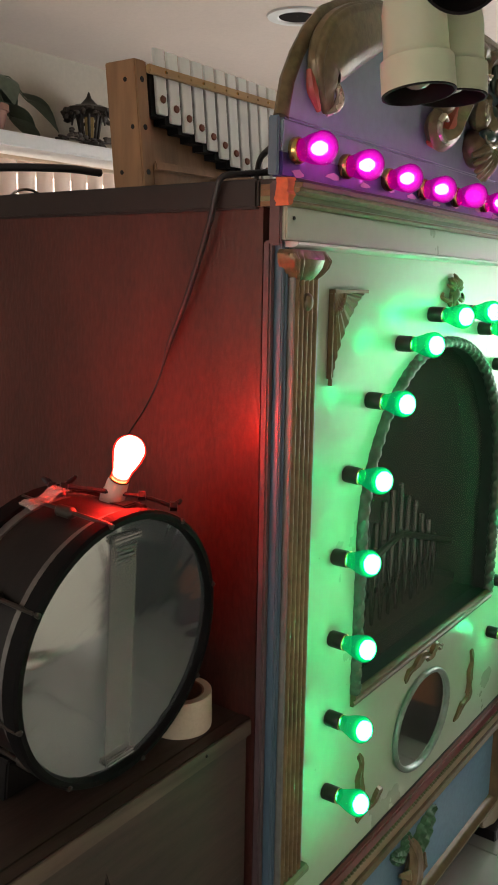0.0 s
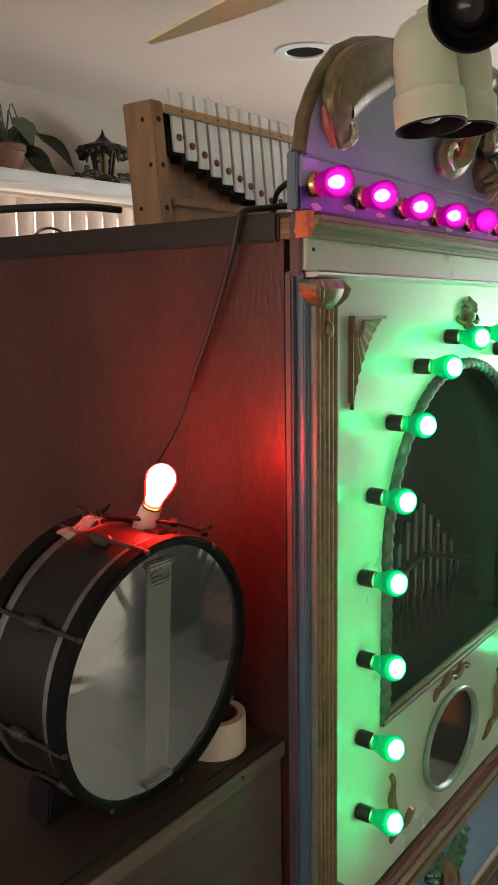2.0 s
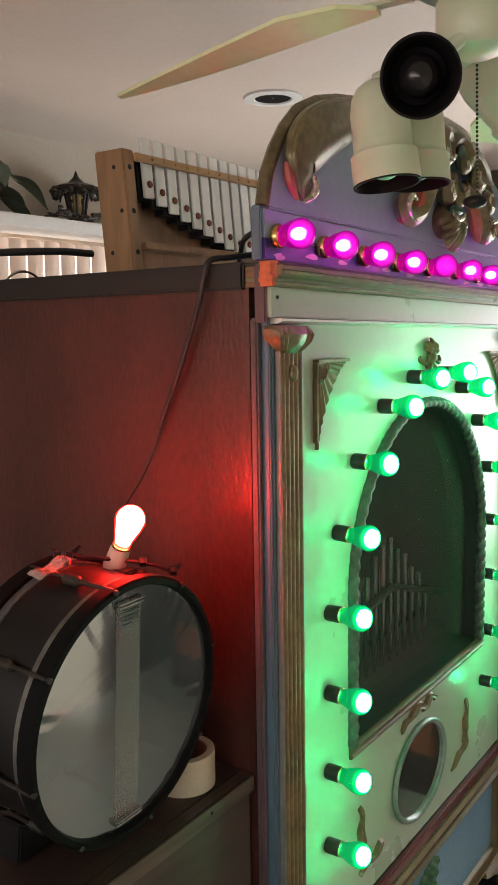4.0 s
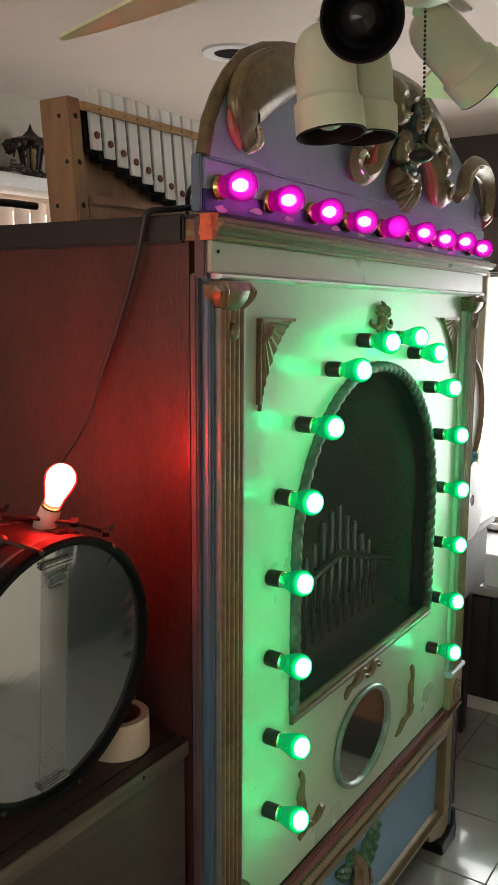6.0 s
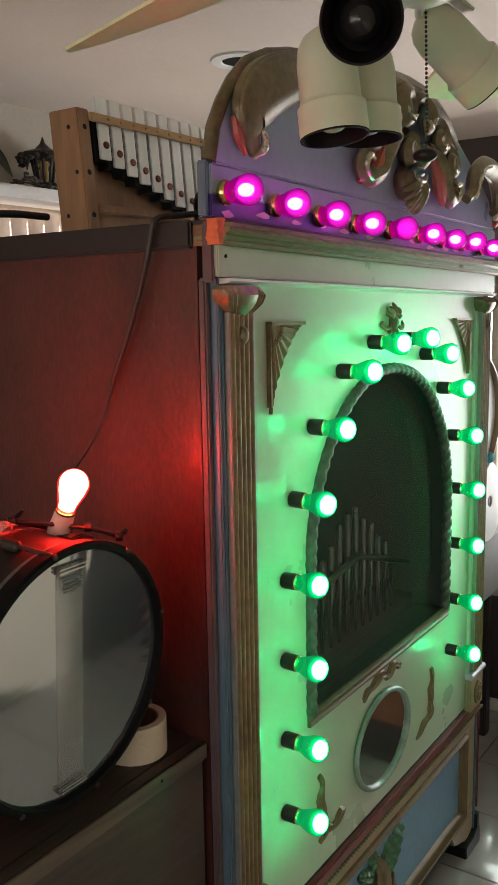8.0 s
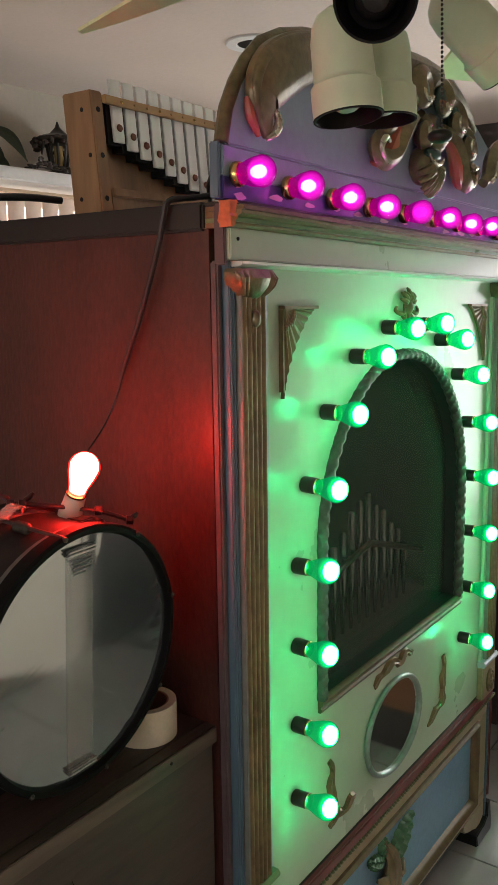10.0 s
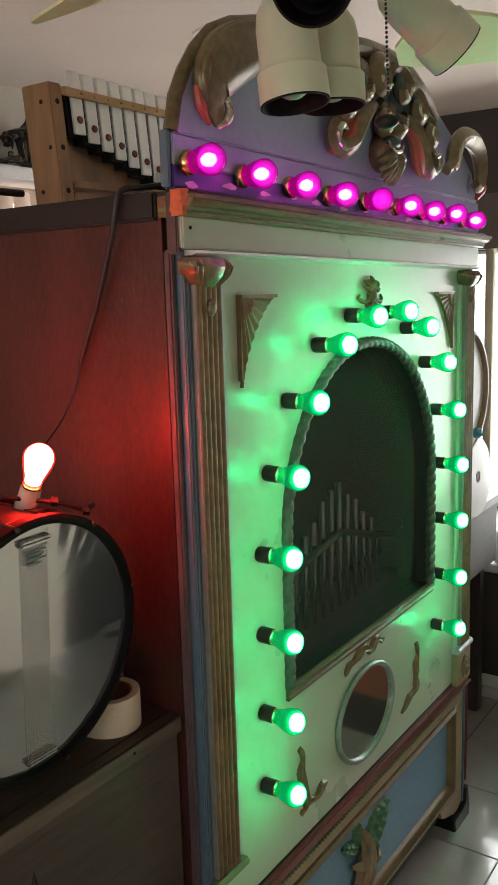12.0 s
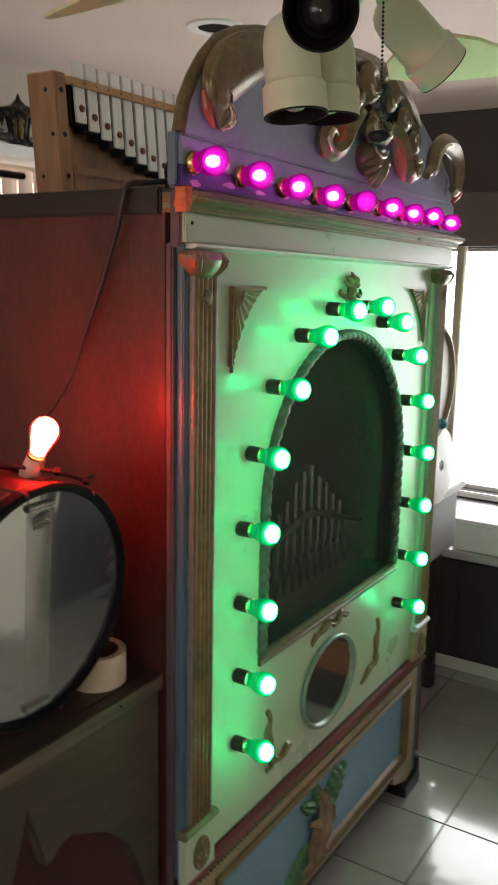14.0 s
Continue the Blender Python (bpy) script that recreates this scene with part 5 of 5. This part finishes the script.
for k in range(12):
    a = rnd.uniform(0, 2 * math.pi)
    reach, rise = rnd.uniform(0.06, 0.17), rnd.uniform(-0.03, 0.10)
    o = Vector((-2.39, 1.93, 2.165))
    d = Vector((math.cos(a) * 0.5, math.sin(a), 0))
    e = o + d * reach + Vector((0, 0, rise))
    mid = o + d * reach * 0.5 + Vector((0, 0, 0.05 + rise))
    path = smooth_path([o, mid, e], 8)
    sd = d.cross(Vector((0, 0, 1))).normalized()
    rings = []
    for i in range(9):
        u = i / 8
        c = e + d * (u * 0.13) + Vector((0, 0, -0.09 * u * u))
        w = 0.046 * math.sin(math.pi * (0.06 + 0.92 * u)) + 0.001
        rings.append([c - sd * w, c + Vector((0, 0, 0.006)), c + sd * w, c - Vector((0, 0, 0.002))])
    bm = B()
    sweep(bm, path, 0.0022, 6)
    loft(bm, rings)
    part("leaf", bm, LEAF, plant)

rnd = random.Random(31)
for k in range(14):
    a = 2 * math.pi * k / 14 + rnd.uniform(-0.1, 0.1)
    r0 = 0.088
    part("hanging_drop", sweep(B(), [(LX + r0 * math.cos(a), LY + r0 * math.sin(a), 2.206), (LX + (r0 + 0.006) * math.cos(a), LY + (r0 + 0.006) * math.sin(a), 2.206 - rnd.uniform(0.012, 0.03))], [0.006, 0.003], 6), IRON, lan)
garland = thing("dried_garland", (-2.385, 2.30, 2.085), "dried brown garland trailing round the lantern on the ledge", "garland")
rnd = random.Random(44)
for k in range(3):
    p = smooth_path([(-2.33 + 0.01 * k, 2.16 + 0.02 * k, 2.092), (-2.325, 2.24, 2.100 + 0.010 * k), (-2.32, 2.33, 2.094), (-2.318, 2.42, 2.104 + 0.006 * k), (-2.33, 2.50, 2.092)], 24)
    stem = part("stem", sweep(B(), p, 0.003, 6), IRON, garland)
    for i in range(2, len(p) - 1, 2):
        c = p[i] + Vector((rnd.uniform(-0.012, 0.012), 0, rnd.uniform(0.0, 0.014)))
        part("dry_leaf", blob(B(), c, (rnd.uniform(0.006, 0.012), rnd.uniform(0.010, 0.020), rnd.uniform(0.004, 0.009)), 7, 5, 0.3, i + 40 * k), DRYLEAF, stem)
for k in range(26):
    a = 2 * math.pi * k / 26
    c = (LX + 0.085 * math.cos(a) + rnd.uniform(-0.01, 0.01), LY + 0.095 * math.sin(a) + rnd.uniform(-0.01, 0.01), 2.205 + rnd.uniform(-0.022, 0.012))
    part("dry_leaf", blob(B(), c, (rnd.uniform(0.008, 0.014), rnd.uniform(0.010, 0.018), rnd.uniform(0.006, 0.014)), 7, 5, 0.35, 200 + k), DRYLEAF, garland)
# ---- ceiling: downlight and fan ----
dn = thing("downlight", (-1.49, 2.385, CEILZ), "recessed white downlight with a dark opening", "downlight")
part("trim_ring", lathe(B(), [(0.058, CEILZ - 0.002), (0.062, CEILZ - 0.008), (0.092, CEILZ - 0.006), (0.095, CEILZ - 0.0005), (0.058, CEILZ - 0.0005)], Matrix.Translation((-1.49, 2.385, 0)), 40), WHITE, dn)
# flat disc, the dark of the recess put into its colour
part("baffle", lathe(B(), [(0.0575, CEILZ - 0.004), (0.001, CEILZ - 0.0035)], Matrix.Translation((-1.49, 2.385, 0)), 40, False), RECESS, dn, "flat dark disc standing in for the recess")

HX, HY = -0.362, 1.170
fan = thing("ceiling_fan", (HX, HY, CEILZ), "cream ceiling fan with four ivory spotlights", "ceiling fan")
HM = Matrix.Translation((HX, HY, 0))
part("canopy", lathe(B(), [(0.07, CEILZ - 0.0005), (0.075, CEILZ - 0.02), (0.055, CEILZ - 0.06), (0.02, CEILZ - 0.075)], HM, 32), PVC, fan)
part("rod", lathe(B(), [(0.013, CEILZ - 0.075), (0.013, 2.26)], HM, 16), PVC, fan)
part("motor_housing", lathe(B(), [(0.03, 2.265), (0.09, 2.255), (0.115, 2.225), (0.118, 2.17), (0.105, 2.135), (0.08, 2.120), (0.05, 2.115)], HM, 40), PVC, fan)
part("switch_housing", lathe(B(), [(0.048, 2.1145), (0.055, 2.10), (0.055, 2.06), (0.045, 2.04), (0.02, 2.03)], HM, 32), PVC, fan)
for k, ang in enumerate((178, 88, -2, -92)):
    R = Matrix.Translation((HX, HY, 2.100)) @ Matrix.Rotation(radians(ang - 178), 4, "Z")
    bm = B()
    lead = [(-0.693, 0.034), (-0.55, -0.013), (-0.40, -0.062), (-0.25, -0.108), (-0.16, -0.100), (-0.12, -0.060)]
    trail = [(-0.690, 0.040), (-0.60, 0.036), (-0.50, 0.024), (-0.40, 0.010), (-0.25, -0.020), (-0.12, -0.046)]
    if k:
        lead = [(-0.693, 0.000), (-0.58, -0.070), (-0.48, -0.125), (-0.38, -0.150), (-0.31, -0.125), (-0.27, -0.060)]
        trail = [(-0.690, 0.040), (-0.60, 0.036), (-0.50, 0.024), (-0.40, 0.010), (-0.33, -0.010), (-0.275, -0.040)]
    rows = []
    for (a0, a1), (c0, c1) in zip(lead, trail):
        rows.append([(a0, a1, 0.0), (c0, c1, -0.004), (c0, c1, 0.002), (a0, a1, 0.006)])
    loft(bm, rows)
    for v in bm.verts:
        v.co.z += 0.0 if k == 0 else (0.36 * v.co.y - 0.042) * min(1.0, max(0.0, (-v.co.x - 0.1) / 0.2))
    bmesh.ops.transform(bm, matrix=R, verts=bm.verts)
    bl = part("blade", bm, BLADE, fan, "cream fan blade")
    bm = B()
    box(bm, -0.20 if k == 0 else -0.30, -0.07, -0.062, -0.040, 0.0065, 0.0125, 0.002)
    bmesh.ops.transform(bm, matrix=R, verts=bm.verts)
    part("blade_iron", bm, PVC, bl)


def spotlight(mouth, d, ln, knuckle, lens=None):
    """An ivory spotlight: domed body, stepped rim, black inside; mouth is its open end's centre, d the way it points."""
    m = axis(mouth, d)
    r = 0.0430
    prof = [(0.004, -ln), (0.018, -ln + 0.003), (0.030, -ln + 0.011), (0.038, -ln + 0.024), (r - 0.001, -ln + 0.045), (r, -0.052), (r + 0.0015, -0.047), (r + 0.0055, -0.043), (r + 0.006, -0.002)]
    sp = part("spotlight", lathe(B(), prof, m, 40, False), PVC, fan, "ivory spotlight housing")
    part("baffle", lathe(B(), [(r + 0.0061, -0.002), (r + 0.0058, 0.0), (r + 0.003, 0.0002), (r + 0.001, -0.006), (r - 0.003, -0.030), (0.034, -0.055), (0.002, -0.060)], m, 40, False), LAMPIN, sp, "black inside")
    part("reflector_bulb", lathe(B(), [(0.020, -0.056), (0.025, -0.038), (0.026, -0.026), (0.020, -0.015), (0.010, -0.009), (0.001, -0.007)], m, 24, False), lens or DIMGLASS, sp, "unlit reflector lamp")
    k = m @ Vector((0, 0, -ln))
    part("arm", sweep(B(), [k, Vector(knuckle)], 0.010, 10), PVC, sp)


def unit(a):
    return Vector(a).normalized()


spotlight((-0.487, 1.157, 1.876), unit((0.14, -0.02, -1.0)), 0.150, (HX - 0.04, HY - 0.02, 2.05))
spotlight((-0.486, 1.262, 1.888), unit((0.06, -0.03, -1.0)), 0.142, (HX - 0.03, HY + 0.02, 2.05))
spotlight((-0.369, 1.004, 1.971), unit((0.47, -0.93, -0.30)), 0.130, (HX, HY - 0.04, 2.05), DARKGLASS)
spotlight((-0.383, 1.486, 1.994), unit((0.45, 0.60, -0.58)), 0.160, (HX - 0.03, HY + 0.06, 2.09))
chain = thing("pull_chain", (-0.378, 1.215, 1.85), "beaded pull chain with a dark oval fob", "pull chain")
bm = B()
for k in range(34):
    blob(bm, (-0.375 - 0.0001 * k, 1.205 + 0.0006 * k, 2.055 - 0.0058 * k), (0.0022, 0.0022, 0.0024), 6, 4)
part("bead_string", bm, IRON, chain)
part("fob", blob(B(), (-0.382, 1.227, 1.850), (0.018, 0.014, 0.010), 14, 8), BLACK, chain, "dark oval fob")

# ---- beyond the organ: side table, drum, reel, cabinet ----
tbl = thing("side_table", (-0.95, 3.0, 0), "grey table with a pale top behind the organ", "table")
part("table_top", box(B(), -1.6, -0.820, 2.60, 3.16, 0.835, 0.862, 0.005), GREYTOP, tbl)
part("apron", box(B(), -1.56, -0.84, 2.63, 3.13, 0.60, 0.8345, 0.004), mat("grey_painted_board", (0.20, 0.19, 0.19), 0.5), tbl)
for x in (-1.55, -0.93):
    for y in (2.65, 3.07):
        part("leg", box(B(), x, x + 0.05, y, y + 0.05, 0.0, 0.60, 0.004), CHARCOAL, tbl)
reel = thing("white_reel", (-0.8, 2.775, 0.87), "white round reel standing on the table", "reel")
RM = axis((-0.785, 2.742, 1.003), (1, -0.02, 0.05)) @ Matrix.Scale(0.64, 4)
part("flange", lathe(B(), [(0.030, -0.020), (0.06, -0.022), (0.19, -0.012), (0.206, -0.006), (0.206, 0.002), (0.19, 0.006), (0.06, 0.014), (0.030, 0.012), (0.030, -0.020)], RM, 56, False), WHITE, reel, "white flanged disc")
part("hub", lathe(B(), [(0.0298, -0.018), (0.024, 0.006), (0.010, 0.010), (0.001, 0.010)], RM, 24, False), IRON, reel, "dark hub")
solid("teal_rag", blob(B(), (-0.78, 2.735, 1.150), (0.016, 0.022, 0.018), 12, 8, 0.25, 3), TEAL, "small teal rag over the reel's rim", "rag")
bass = thing("bass_drum", (-1.05, 2.72, 0.9), "large drum with a pale head at the organ's far side", "drum")
BM_ = axis((-0.80, 2.655, 1.29), (1, 0.0, 0)) @ Matrix.Scale(0.93, 4)
part("hoop", lathe(B(), [(0.195, -0.02), (0.21, -0.02), (0.212, 0.015), (0.200, 0.018), (0.195, -0.02)], BM_, 56, False), TAN, bass, "tan hoop")
part("shell", lathe(B(), [(0.193, -0.25), (0.196, -0.021)], BM_, 56, False), WHITE, bass)
part("drum_head", lathe(B(), [(0.001, 0.004), (0.196, 0.0)], BM_, 56, False), WHITE, bass, "pale drum head")
part("bracket", box(B(), -0.98, -0.90, 2.472, 2.66, 1.30, 1.34, 0.003), IRON, bass)
chest = thing("dark_chest", (0.1, 2.9, 0), "low black chest with a brown drawer and pale cloth on top", "chest")
part("chest_body", box(B(), -0.36, 0.55, 2.70, 3.10, 0.0, 0.42, 0.004), CHARCOAL, chest)
part("drawer", box(B(), -0.34, 0.53, 2.688, 2.6995, 0.16, 0.29, 0.004), mat("red_brown_wood", (0.22, 0.085, 0.045), 0.4, var=0.3, stretch=(0.15, 1, 1)), chest, "red-brown drawer front")
part("cloth", box(B(), -0.37, 0.56, 2.69, 3.11, 0.4205, 0.428, 0.003), PAPER, chest, "pale cloth")
cab = thing("low_cabinet", (0.2, 3.27, 0), "long low dark cabinet with a grey top under the window", "cabinet")
part("body", box(B(), -1.5, 0.50, 3.285, NORTHY - 0.02, 0.06, 0.50, 0.004), CHARCOAL, cab)
part("plinth", box(B(), -1.5, 0.50, 3.30, NORTHY - 0.02, 0.0, 0.06), WHITE, cab)
part("cabinet_top", box(B(), -1.52, 0.52, 3.26, NORTHY - 0.01, 0.5005, 0.535, 0.004), GREYTOP, cab)
for k in range(3):
    a = -1.48 + 0.637 * k
    part("door", box(B(), a, a + 0.62, 3.268, 3.2845, 0.075, 0.49, 0.004), CHARCOAL, cab)
bx = thing("paper_box", (-0.78, 3.45, 0.535), "white box with papers on the low cabinet", "box")
part("box_body", box(B(), -0.90, -0.50, 3.285, 3.58, 0.5355, 0.650, 0.004), PAPER, bx)
part("top_sheet", box(B(), -0.95, -0.49, 3.275, 3.56, 0.6505, 0.668, 0.002), PAPER, bx, "loose white sheet")
bm = B()
rings = []
for k in range(13):
    u = k / 12
    rings.append([(-1.215 + 0.045 * i / 24, NORTHY - 0.09 + 0.018 * math.sin(i * 1.6), 0.70 + 1.08 * u) for i in range(25)] + [(-1.215 + 0.045 * i / 24, NORTHY - 0.087 + 0.018 * math.sin(i * 1.6), 0.70 + 1.08 * u) for i in range(24, -1, -1)])
loft(bm, rings)
solid("curtain", bm, CURTAIN, "narrow pale curtain at the window's side", "curtain")

# ---- floor tiles ----
P_T = 0.311
near = []
for i in range(19):
    for j in range(20):
        x0, y0 = -0.53 + (i - 7) * P_T, 1.96 + (j - 12) * P_T
        if x0 < WESTX - 0.2 or x0 + P_T > EASTX + 0.15 or y0 + P_T > NORTHY + 0.15 or y0 < SOUTHY - 0.15:
            continue
        near.append((x0, y0))
bm = B()
h = P_T / 2 - 0.002
box(bm, -h, h, -h, h, -0.006, 0.0, 0.0015)
tile = part("tile", bm, TILE, floor, smooth=True)
tile.location = (near[0][0] + P_T / 2, near[0][1] + P_T / 2, 0)
for x0, y0 in near[1:]:
    o = tile.copy()
    scene.collection.objects.link(o)
    o.location = (x0 + P_T / 2, y0 + P_T / 2, 0)
